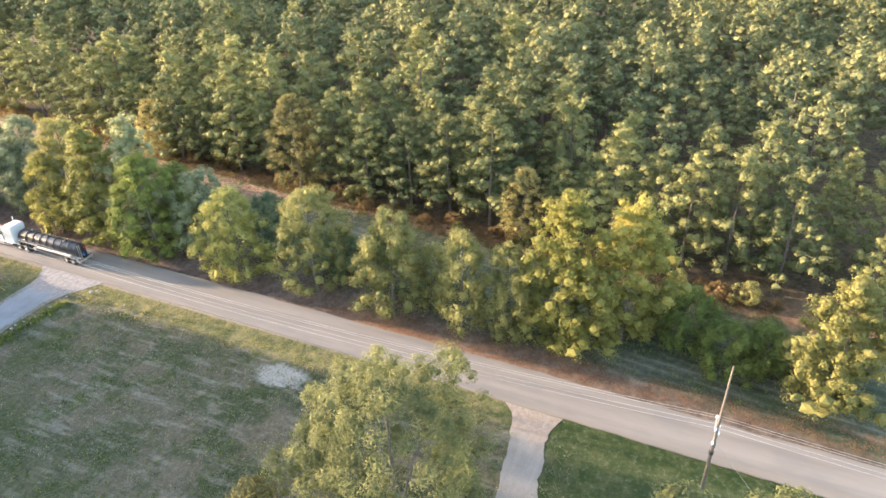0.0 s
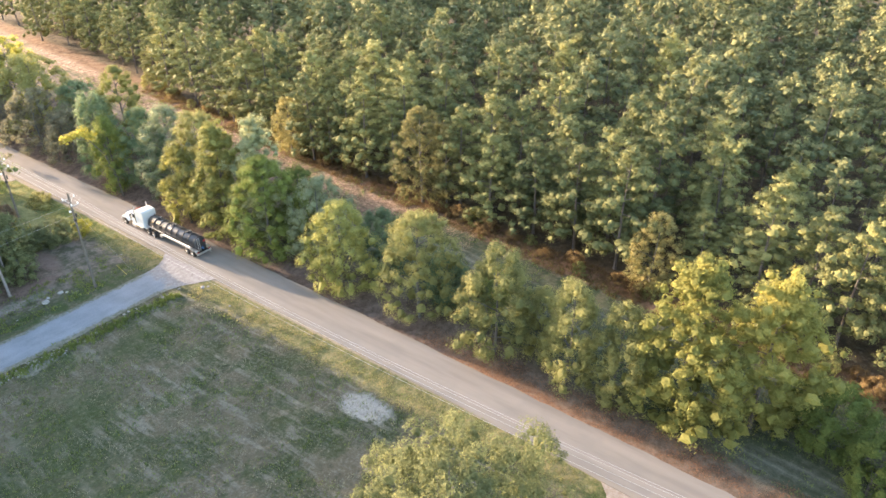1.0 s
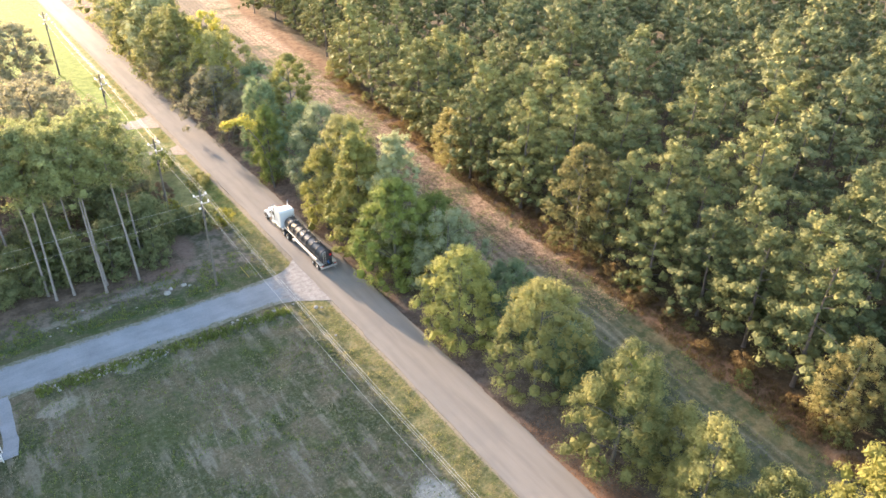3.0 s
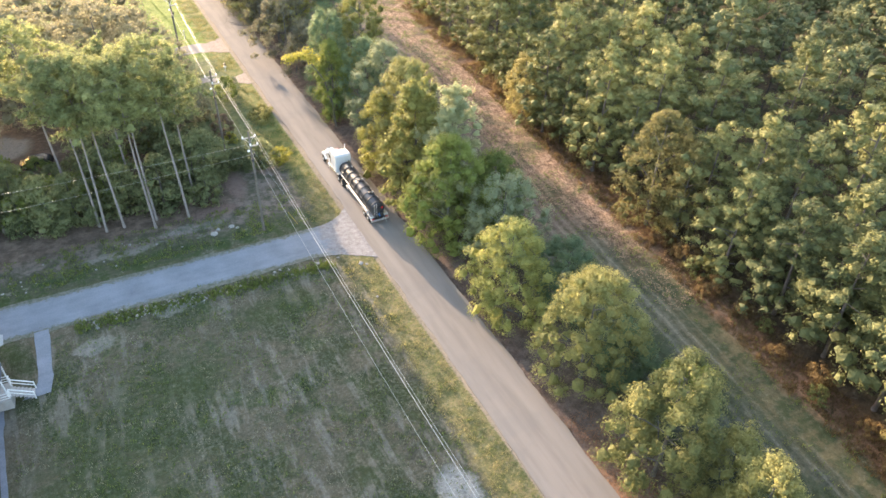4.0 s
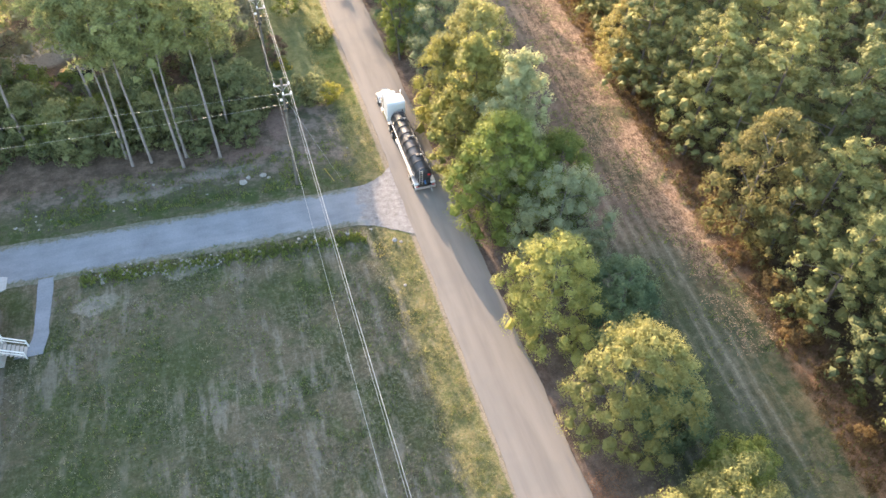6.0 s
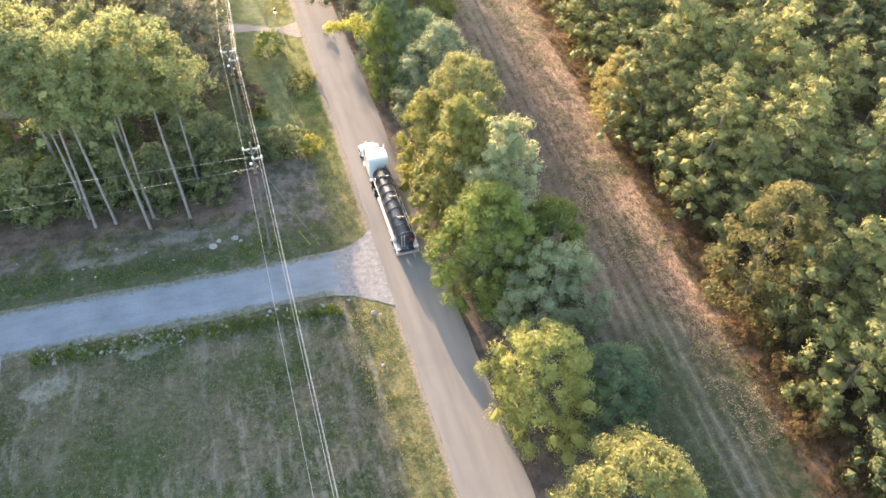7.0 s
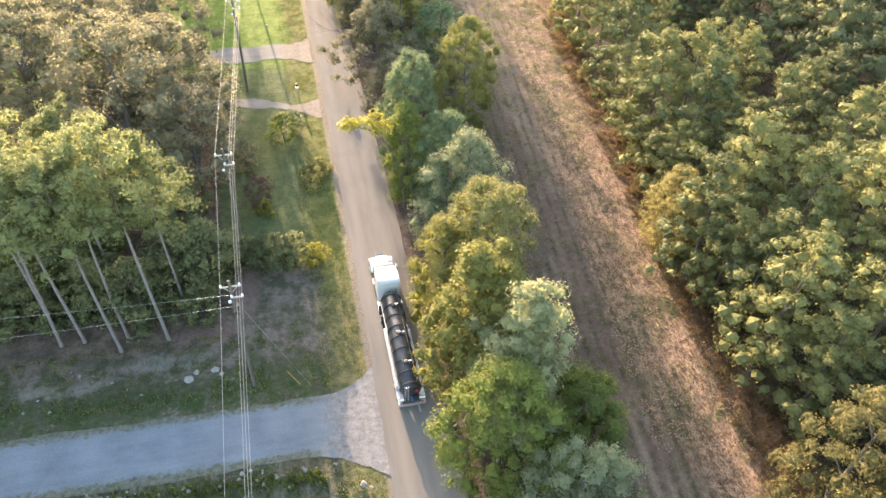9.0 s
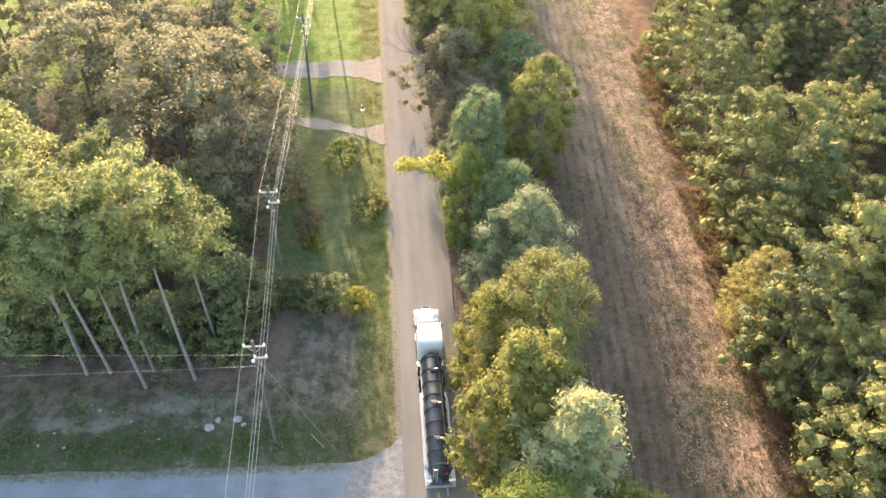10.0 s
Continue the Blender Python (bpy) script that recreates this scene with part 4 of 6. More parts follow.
    spots += [("shrub", "bright yellow bush at the hedge end", LIME, 0, -6.6, 12.0), ("shrub", "dull red leafless-looking shrub on lawn", RED, 1, -12.0, 23.4), ("shrub", "small yellow shrub beside red shrub", LIME, 2, -11.6, 21.6), ("shrub", "dark round bush at the driveway mouth", GREEN, 1, -8.6, 35.4), ("shrub", "pale tipped bush at the driveway mouth", SILVER, 1, -7.2, 38.2), ("shrub", "small roadside shrub on grass verge", OLIVE, 2, -4.6, 28.5), ("shrub", "small roadside shrub on grass verge", OLIVE, 2, -5.4, 26.4), ("shrub", "grey shrub on lawn", BROWN, 0, -13.6, 30.6), ("shrub", "olive shrub at the house corner", OLIVE, 2, -44.4, -39.6)]
    first = {}
    for i, (name, lab, mat, k, x, y) in enumerate(spots):
        m = pose(x, y, -0.05, 0, 0, 77 * i)
        if (lab, k, mat.name) in first:
            t = copy_thing(first[lab, k, mat.name], m)
        else:
            t = first[lab, k, mat.name] = tree(name, lab, x, y, sh[k], (mat, GREY_BARK), "shrub", group="shrubs and undergrowth")
            t.matrix_basis = m
        t.scale = [rng.uniform(0.85, 1.15) * (1.05 if "dark round" in lab else 0.72 if "driveway mouth" in lab or "hedge end" in lab else 0.75 if "red" in lab else 1.0)] * 3


def in_view(x, y):
    """The part of the wood that needs trees."""
    return -122 < y < max(122 - 0.82 * (x - 30), 215 - 2.6 * (x - 36)) and x < 178


def build_wood():
    """The pine wood east of the ride: its front trees singly, the depth of it in one."""
    rng = np.random.default_rng(21)
    # where the edge trees stand: x, y, kind, height
    known = [(31.6, 5.8, "gold", 11.0), (31.9, -12.4, "pine", 19.2), (33.2, -17.8, "pine", 15.0), (37.4, -16.8, "pine", 20.2), (30.0, -26.0, "oak", 16.4), (31.6, -29.8, "oak", 13.8), (33.0, -31.6, "pine", 17.0), (30.6, -38.6, "pine", 15.0), (37.2, -39.4, "pine", 19.0), (36.4, -34.8, "pine", 19.0), (40.8, -22.4, "pine", 20.0), (32.4, -3.6, "pine", 13.6), (31.6, 0.2, "pine", 16.4), (33.0, -7.2, "pine", 15.8), (35.7, 3.2, "pine", 19.0), (33.4, 11.0, "pine", 13.0), (36.8, 13.8, "pine", 19.6), (35.9, 21.8, "pine", 18.4), (38.0, 18.0, "pine", 20.6), (35.6, 27.2, "pine", 14.8), (44.2, -4.4, "pine", 20.2), (44.2, 10.3, "pine", 19.4), (39.6, -2.4, "pine", 19.4), (51.2, -25.6, "pine", 22.0), (62.4, -32.0, "pine", 20.6), (49.6, -55.6, "pine", 20.4), (44.8, -53.0, "pine", 19.4), (45.8, -65.8, "pine", 18.4), (44.5, -41.8, "pine", 21.4), (77.0, -28.0, "pine", 18.6), (71.0, -49.0, "pine", 22.0), (61.0, 8.0, "pine", 21.6), (66.5, -3.0, "pine", 21.8), (47.0, 4.2, "pine", 20.2), (29.8, -59.4, "pine", 18.6), (28.0, -65.2, "gold", 11.6), (31.0, -70.0, "pine", 12.0), (39.4, -60.4, "pine", 20.6), (39.2, -68.8, "pine", 19.0), (31.4, -77.4, "pine", 18.0), (31.0, -82.8, "pine", 16.4), (25.8, -79.4, "pine", 8.4), (31.6, -45.6, "pine", 15.6), (31.2, -52.4, "pine", 16.6), (35.0, -48.6, "pine", 18.4), (34.6, -56.0, "pine", 18.4), (30.4, -93.0, "pine", 17.6), (29.0, -99.6, "pine", 17.0), (29.4, -87.6, "pine", 17.0), (35.4, -95.6, "pine", 20.0), (37.0, 34.0, "pine", 17.6), (37.8, 42.0, "pine", 18.0), (38.4, 52.0, "pine", 18.4)]
    pts = [(x, y) for x, y, *_ in known]
    cell = {}
    for p in pts:
        cell.setdefault((int(p[0] // 5), int(p[1] // 5)), []).append(p)
    for _ in range(30000):
        x, y = rng.uniform(26, 186), rng.uniform(-128, 215)
        if not in_view(x, y) or x < 34.2 + 0.1 * y + 1.2 * math.sin(y * 0.4):
            continue
        if math.hypot(x - 40.5, y + 71.5) < 5.0 or math.hypot(x - 33.0, y + 15.5) < 4.0:
            continue
        d = 6.3 + 1.5 * noise.noise((x * 0.07, y * 0.07, 2.0)) + (0.7 if x < 56 else 0.0)
        i, j = int(x // 5), int(y // 5)
        if all((x - a) ** 2 + (y - b) ** 2 > d * d for di in (-1, 0, 1) for dj in (-1, 0, 1) for a, b in cell.get((i + di, j + dj), ())):
            pts.append((x, y))
            cell.setdefault((i, j), []).append((x, y))
    tall = (19.5, 20.5, 18.5, 21.5, 17.5, 19.0)
    kinds = [pine_arrays(100 + i, h, r, lo, n, 0.92, 0.28, 30, 3) for i, (h, r, lo, n) in enumerate(zip(tall, (4.7, 4.2, 4.9, 4.4, 4.2, 5.2), (0.10, 0.14, 0.08, 0.16, 0.06, 0.05), (34, 32, 34, 32, 32, 36)))]
    g = "pines at the wood's edge"
    base = [tree("pine_tree", "dense green pine at the wood's edge", 0, 0, k, (PINE, BARK), group=g) for k in kinds]
    dark = [tree("pine_tree", "deep green pine at the wood's edge, shade put into its colour", 0, 0, k, (PINE_SHADED, BARK), group=g) for k in (kinds[0], kinds[2], kinds[4])]
    gold = tree("cypress_tree", "slim golden-olive tree at the wood's edge", 0, 0, tree_arrays(120, 19.0, 4.6, 0.02, 190, 0.95, 0.24, 60), (CREAM, GREY_BARK), group=g)
    oak = tree("broadleaf_tree", "brown-gold broadleaf tree at the wood's edge", 0, 0, tree_arrays(121, 18.0, 4.4, 0.05, 130, 0.90, 0.25, 62), (RUSSET, GREY_BARK), group=g)
    used, far, n = set(), [], 0
    order = list(range(len(known))) + sorted(range(len(known), len(pts)), key=lambda k: pts[k][0] - 0.1 * pts[k][1])
    for k in order:
        x, y = pts[k]
        what = known[k][2] if k < len(known) else "pine"
        if what != "pine":
            src, own = (gold, 19.0) if what == "gold" else (oak, 18.0)
        # southern edge pines wear the needles with shade in their colour
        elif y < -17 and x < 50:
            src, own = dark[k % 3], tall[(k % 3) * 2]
        else:
            src, own = base[k % 6], tall[k % 6]
        s = known[k][3] / own if k < len(known) else rng.uniform(0.66, 1.0) if x < 56 else rng.uniform(0.76, 1.18)
        if n < 104:
            m = pose(x, y, float(gz(x, y)), rng.uniform(-2, 2), rng.uniform(-2, 2), rng.uniform(0, 360))
            if src.name in used:
                t = copy_thing(src, m)
            else:
                used.add(src.name)
                t = src
                t.matrix_basis = m
            wide = s * (1.1 if k < len(known) and what == "pine" else 1.0)
            t.scale = (wide * rng.uniform(0.92, 1.08), wide * rng.uniform(0.92, 1.08), s)
            n += 1
        else:
            far.append((x, y, s))
    low = [pine_arrays(130 + i, h, r, lo, 22, 1.08, 0.44, 13, 2) for i, (h, r, lo) in enumerate(((19.5, 4.4, 0.32), (20.5, 4.1, 0.36), (18.5, 4.7, 0.30), (21.5, 4.3, 0.38)))]
    V, F, at = [], [], 0
    for i, (x, y, s) in enumerate(far):
        v, f = low[i % 4][0]
        a = rng.uniform(0, 6.283)
        c, q = math.cos(a) * s, math.sin(a) * s
        w = np.stack([v[:, 0] * c - v[:, 1] * q + x, v[:, 0] * q + v[:, 1] * c + y, v[:, 2] * s + 2.0], 1)
        V.append(w), F.append(f + at)
        at += len(w)
    V, F = np.concatenate(V), np.concatenate(F)
    tagged(new("forest", solid("forest", V, F, [PINE_FAR])), "deep dense pine wood behind its edge", "forest", kind="stuff")
    tv, tf, at = [], [], 0
    for i, (x, y, s) in enumerate(far):
        v, f = stems([[(x, y, 1.6, 0.2), (x + 0.2, y, 2 + 17 * s, 0.06)]], 4)
        tv.append(v), tf.append(f + at)
        at += len(v)
    tagged(new("forest_trunks", solid("forest_trunks", np.concatenate(tv), np.concatenate(tf), [BARK])), "dark bare trunks inside the pine wood", "tree trunks", kind="stuff")
    print("wood", n, len(far))
    # bushes along the foot of the wood
    sh = tree("shrub", "rust-gold brush at the foot of the wood", 0, 0, tree_arrays(140, 3.4, 2.0, 0.02, 26, 0.7, 0.28, 44), (RUST, GREY_BARK), "shrub", group="brush along the wood")
    sh2 = tree("shrub", "green brush at the foot of the wood", 0, 0, tree_arrays(141, 4.2, 2.2, 0.02, 28, 0.75, 0.30, 44), (OLIVE, GREY_BARK), "shrub", group="brush along the wood")
    for i, y in enumerate(np.arange(-100, 62, 3.3)):
        x = 32.3 + 0.1 * y + rng.uniform(-1.0, 1.6)
        if abs(y + 15.5) < 3.0:
            continue
        src = sh2 if i % 3 == 1 else sh
        m = pose(x, y + rng.uniform(-1, 1), float(gz(x, y)) - 0.1, 0, 0, rng.uniform(0, 360))
        if i < 2:
            t = src
            t.matrix_basis = m
        else:
            t = copy_thing(src, m)
        t.scale = [rng.uniform(0.3, 0.75)] * 3


build_ground()
build_ways()
build_row()
build_bare()
build_west()
build_wood()


# ---- built things ----
class Shape:
    """Collects boxes, tubes and turned forms into one mesh."""

    def __init__(self):
        self.bm = bmesh.new()

    def box(self, x, y, z, sx, sy, sz, bevel=0.0, taper=None, turn=0.0):
        r = bmesh.ops.create_cube(self.bm, size=1.0)
        vs = r["verts"]
        for v in vs:
            k = (taper if taper and v.co.z > 0 else (1, 1))
            v.co = Vector((v.co.x * sx * k[0], v.co.y * sy * k[1], v.co.z * sz))
        if turn:
            bmesh.ops.rotate(self.bm, verts=vs, cent=(0, 0, 0), matrix=Matrix.Rotation(radians(turn), 3, "Z"))
        bmesh.ops.translate(self.bm, verts=vs, vec=(x, y, z))
        if bevel:
            es = list({e for v in vs for e in v.link_edges})
            bmesh.ops.bevel(self.bm, geom=es, offset=bevel, segments=2, affect="EDGES")
        return self

    def tube(self, a, b, r, r2=None, sides=12):
        a, b = Vector(a), Vector(b)
        m = Matrix.Translation((a + b) / 2) @ (b - a).to_track_quat("Z", "Y").to_matrix().to_4x4()
        bmesh.ops.create_cone(self.bm, cap_ends=True, segments=sides, radius1=r, radius2=r if r2 is None else r2, depth=(b - a).length, matrix=m)
        return self

    def prism(self, outline, x0, x1, bevel=0.0):
        """An outline in y and z, drawn out from x0 to x1."""
        a = [self.bm.verts.new((x0, y, z)) for y, z in outline]
        b = [self.bm.verts.new((x1, y, z)) for y, z in outline]
        n = len(outline)
        self.bm.faces.new(a), self.bm.faces.new(list(reversed(b)))
        for i in range(n):
            self.bm.faces.new((a[i], b[i], b[(i + 1) % n], a[(i + 1) % n]))
        if bevel:
            es = list({e for v in a + b for e in v.link_edges})
            bmesh.ops.bevel(self.bm, geom=es, offset=bevel, segments=2, affect="EDGES")
        return self

    def lathe(self, profile, sides=24, centre=(0, 0, 0), axis="Y"):
        """A profile of (along, radius) turned about the axis."""
        rings = []
        for d, r in profile:
            ring = []
            for k in range(sides):
                w = 2 * math.pi * k / sides
                p = (r * math.cos(w), d, r * math.sin(w)) if axis == "Y" else (d, r * math.cos(w), r * math.sin(w))
                ring.append(self.bm.verts.new(Vector(centre) + Vector(p)))
            rings.append(ring)
        for p, q in zip(rings, rings[1:]):
            for k in range(sides):
                self.bm.faces.new((p[k], p[(k + 1) % sides], q[(k + 1) % sides], q[k]))
        self.bm.faces.new(rings[0]), self.bm.faces.new(list(reversed(rings[-1])))
        return self

    def done(self, name, mat, smooth=35.0):
        bmesh.ops.recalc_face_normals(self.bm, faces=self.bm.faces)
        me = bpy.data.meshes.new(name)
        self.bm.to_mesh(me)
        self.bm.free()
        me.materials.append(mat)
        if smooth:
            me.shade_smooth()
            me.set_sharp_from_angle(angle=radians(smooth))
        return me


def piece(name, shape, mat, parent, label="", smooth=35.0, at=None):
    ob = part(name, shape.done(name, mat, smooth), parent, label)
    if at:
        ob.location = at
    return ob


WHITE_PAINT = plain("white_truck_paint", (0.56, 0.58, 0.585), 0.25, vary=0.06, scale=1.2, bump=0.02)
BLACK_TANK = plain("black_tank_paint", (0.035, 0.036, 0.040), 0.32, vary=0.4, scale=1.5, bump=0.05)
DARK_STEEL = plain("dark_steel", (0.05, 0.05, 0.052), 0.55, 0.4, vary=0.4)
ALUMINIUM = plain("dull_aluminium", (0.62, 0.61, 0.59), 0.38, 0.8, vary=0.2)
CHROME = plain("chrome", (0.75, 0.75, 0.76), 0.12, 1.0, vary=0.05)
RUBBER = plain("tyre_rubber", (0.022, 0.022, 0.022), 0.85, vary=0.3)
GLASS = plain("dark_window_glass", (0.02, 0.025, 0.03), 0.06, vary=0.1, bump=0.0)
RED_LENS = plain("red_lamp_lens", (0.55, 0.02, 0.02), 0.3, vary=0.1)
BLUE_PIPE = plain("blue_painted_pipe", (0.05, 0.16, 0.38), 0.4, vary=0.2)
WOOD_POLE = plain("weathered_pole_wood", (0.115, 0.098, 0.082), 0.9, vary=0.35, scale=4, grain=25, bump=0.4)
WOOD_GREY = plain("grey_crossarm_wood", (0.34, 0.32, 0.29), 0.85, vary=0.25, scale=4)
PORCELAIN = plain("pale_insulator_porcelain", (0.75, 0.76, 0.76), 0.3, vary=0.08)
WIRE = plain("aluminium_cable", (0.42, 0.415, 0.40), 0.5, 0.3, vary=0.1)
RED_WALL = plain("rust_red_siding", (0.25, 0.056, 0.034), 0.8, vary=0.18, scale=1.0, grain=20)
MAROON = plain("maroon_siding", (0.23, 0.050, 0.045), 0.8, vary=0.18, scale=1.0, grain=20)
SHINGLE = plain("grey_roof_shingles", (0.245, 0.24, 0.24), 0.95, vary=0.25, scale=0.8, grain=9, bump=0.5)
DARK_SHINGLE = plain("slate_porch_shingles", (0.085, 0.095, 0.11), 0.9, vary=0.2)
TRIM = plain("white_trim_paint", (0.62, 0.62, 0.60), 0.5, vary=0.08)
DECK = plain("pale_deck_boards", (0.34, 0.33, 0.31), 0.8, vary=0.15)
ROCK = plain("pale_limestone", (0.25, 0.235, 0.215), 0.95, vary=0.3, scale=1.5, bump=0.5)
CAR_PAINT = plain("black_car_paint", (0.02, 0.02, 0.022), 0.2, vary=0.2)


def wheel(parent, x, y, r=0.52, w=0.30, rim=ALUMINIUM, dual=True):
    """Wheels standing on the road on one end of an axle; the inner one of a pair is part of the tyre mesh."""
    sgn = 1 if x > 0 else -1
    s = Shape().lathe([(-w / 2, r * 0.62), (-w / 2, r * 0.93), (-w / 2 + 0.04, r), (w / 2 - 0.04, r), (w / 2, r * 0.93), (w / 2, r * 0.62)], 22, axis="X")
    if dual:
        s.lathe([(-w / 2, r * 0.62), (-w / 2, r * 0.93), (-w / 2 + 0.04, r), (w / 2 - 0.04, r), (w / 2, r * 0.93), (w / 2, r * 0.62)], 22, (-sgn * (w + 0.04), 0, 0), axis="X")
    t = piece("wheel", s, RUBBER, parent, "black double tyres" if dual else "black tyre", at=(x, y, r))
    h = Shape().lathe([(sgn * (w / 2 - 0.05), r * 0.60), (sgn * (w / 2 + 0.01), r * 0.58), (sgn * (w / 2 - 0.07), r * 0.40), (sgn * (w / 2 + 0.05), r * 0.22), (sgn * (w / 2 + 0.07), r * 0.1)], 18, axis="X")
    piece("rim", h, rim, t, "silver wheel rim")


def build_truck(x, y):
    """A white conventional sleeper tractor with its tank semi-trailer; rear bumper at y = 0, driving up the road."""
    tr = thing("tractor_unit", "white conventional sleeper truck tractor on the road", "truck", (x, y, 0.045))
    s = Shape().box(-0.43, 14.3, 0.88, 0.12, 8.9, 0.26, 0.02).box(0.43, 14.3, 0.88, 0.12, 8.9, 0.26, 0.02)
    for q in (10.2, 11.3, 12.4, 13.3, 16.0, 18.4):
        s.box(0, q, 0.88, 0.8, 0.12, 0.18)
    piece("frame", s, DARK_STEEL, tr, "dark steel frame rails")
    piece("sleeper", Shape().prism([(12.95, 0.85), (15.0, 0.85), (15.0, 3.30), (14.6, 3.50), (13.15, 3.56), (12.95, 3.40)], -1.18, 1.18, 0.09), WHITE_PAINT, tr, "white sleeper box with rounded roof")
    cab = piece("cab", Shape().prism([(15.02, 0.80), (16.45, 0.80), (16.45, 1.95), (15.98, 2.78), (15.75, 2.92), (15.02, 3.02)], -1.06, 1.06, 0.07), WHITE_PAINT, tr, "white cab with raked windscreen")
    piece("hood", Shape().prism([(16.47, 0.95), (18.95, 0.95), (19.0, 1.45), (18.75, 1.72), (16.47, 1.98)], -0.62, 0.62, 0.14), WHITE_PAINT, tr, "long white bonnet")
    for sx in (-1, 1):
        piece("fender", Shape().prism([(17.2, 0.85), (17.35, 1.2), (17.75, 1.43), (18.45, 1.45), (18.95, 1.25), (19.1, 0.75), (18.95, 0.75), (18.75, 1.1), (18.4, 1.28), (17.85, 1.27), (17.5, 1.08), (17.36, 0.85)], sx * 0.60, sx * 1.22, 0.03), WHITE_PAINT, tr, "white rounded front mudguard")
        piece("windscreen", Shape().prism([(16.47, 2.02), (16.50, 2.02), (16.07, 2.75), (16.04, 2.75)], sx * 0.04, sx * 0.96), GLASS, tr, "dark windscreen half")
        piece("side_window", Shape().box(sx * 1.07, 15.62, 2.2, 0.02, 0.85, 0.62, 0.0), GLASS, tr, "dark cab side window")
        piece("door_handle", Shape().box(sx * 1.085, 15.2, 1.65, 0.03, 0.18, 0.05, 0.01), CHROME, tr, "chrome door handle")
        m = piece("mirror", Shape().box(sx * 1.38, 16.15, 2.25, 0.2, 0.1, 0.5, 0.03).tube((sx * 1.05, 16.1, 2.55), (sx * 1.38, 16.15, 2.52), 0.02, sides=6).tube((sx * 1.05, 16.1, 1.95), (sx * 1.38, 16.15, 1.98), 0.02, sides=6), CHROME, tr, "chrome side mirror")
        piece("exhaust_stack", Shape().tube((sx * 1.12, 14.86 + 0.25, 1.0), (sx * 1.12, 15.11, 3.6), 0.075).tube((sx * 1.12, 15.11, 3.58), (sx * 1.12, 14.98, 4.05), 0.07).tube((sx * 1.12, 15.11, 1.6), (sx * 1.12, 15.11, 2.6), 0.11), CHROME, tr, "chrome exhaust stack")
        piece("fuel_tank", Shape().lathe([(13.4, 0.28), (13.42, 0.33), (15.3, 0.33), (15.32, 0.28)], 20, (sx * 0.98, 0, 0.72)), CHROME, tr, "polished round fuel tank")
        piece("step", Shape().box(sx * 1.08, 15.85, 0.62, 0.34, 0.9, 0.5, 0.04), ALUMINIUM, tr, "aluminium cab step")
        piece("air_cleaner", Shape().tube((sx * 0.86, 16.75, 1.35), (sx * 0.86, 16.75, 2.2), 0.19).tube((sx * 0.86, 16.75, 2.2), (sx * 0.86, 16.75, 2.28), 0.15, 0.05), CHROME, tr, "chrome air cleaner")
        piece("headlight", Shape().lathe([(19.0, 0.13), (19.12, 0.12), (19.14, 0.05)], 14, (sx * 0.78, 0, 1.12)), CHROME, tr, "round chrome headlight")
        piece("mudflap", Shape().box(sx * 0.85, 9.75, 0.62, 0.62, 0.03, 0.75, 0.0), RUBBER, tr, "black mudflap")
        wheel(tr, sx * 1.08, 18.2, dual=False)
        wheel(tr, sx * 1.08, 10.7)
        wheel(tr, sx * 1.08, 12.05)
        piece("quarter_fender", Shape().prism([(12.55, 0.9), (12.66, 1.08), (12.4, 1.16), (12.05, 1.18), (12.05, 1.14), (12.35, 1.12), (12.55, 1.02)], sx * 0.72, sx * 1.24), ALUMINIUM, tr, "silver quarter mudguard")
    piece("grille", Shape().box(0, 19.02, 1.32, 0.84, 0.06, 0.72, 0.02), CHROME, tr, "chrome radiator grille")
    piece("bumper", Shape().box(0, 19.25, 0.62, 2.42, 0.12, 0.42, 0.04), CHROME, tr, "chrome front bumper")
    piece("fifth_wheel", Shape().box(0, 11.2, 1.1, 0.9, 0.95, 0.12, 0.03), DARK_STEEL, tr, "greasy coupling plate")
    s = Shape()
    for k in range(5):
        s.box(-0.36 + 0.18 * k, 15.98, 3.0, 0.07, 0.1, 0.06, 0.015)
    piece("roof_lights", s, RED_LENS, tr, "row of small amber-red roof lamps")
    piece("visor", Shape().prism([(16.0, 2.80), (16.32, 2.62), (16.33, 2.64), (16.0, 2.84)], -0.98, 0.98), CHROME, tr, "chrome sun visor")
    s = Shape()
    for k, (dx, dz) in enumerate(((-0.5, 1.5), (-0.3, 1.7), (0.25, 1.6))):
        s.tube((dx, 12.93, dz), (dx * 0.6, 12.4, 1.25), 0.03, sides=6)
    piece("air_hoses", s, RUBBER, tr, "hanging air and brake hoses")

    tl = thing("tank_trailer", "black cylindrical vacuum tank semi-trailer with side hose trays", "trailer", (x, y, 0.045))
    prof = [(0.55, 0.30), (0.50, 0.62), (0.62, 0.86), (0.80, 0.94), (12.05, 0.94), (12.22, 0.86), (12.34, 0.62), (12.3, 0.30)]
    tank = piece("tank", Shape().lathe(prof, 36, (0, 0, 2.02)), BLACK_TANK, tl, "glossy black tank barrel")
    for k in range(9):
        q = 0.95 + k * 1.36
        piece("stiffener_ring", Shape().lathe([(q - 0.05, 0.93), (q - 0.05, 1.02), (q + 0.05, 1.02), (q + 0.05, 0.93)], 36, (0, 0, 2.02)), BLACK_TANK, tank, "raised black stiffener ring")
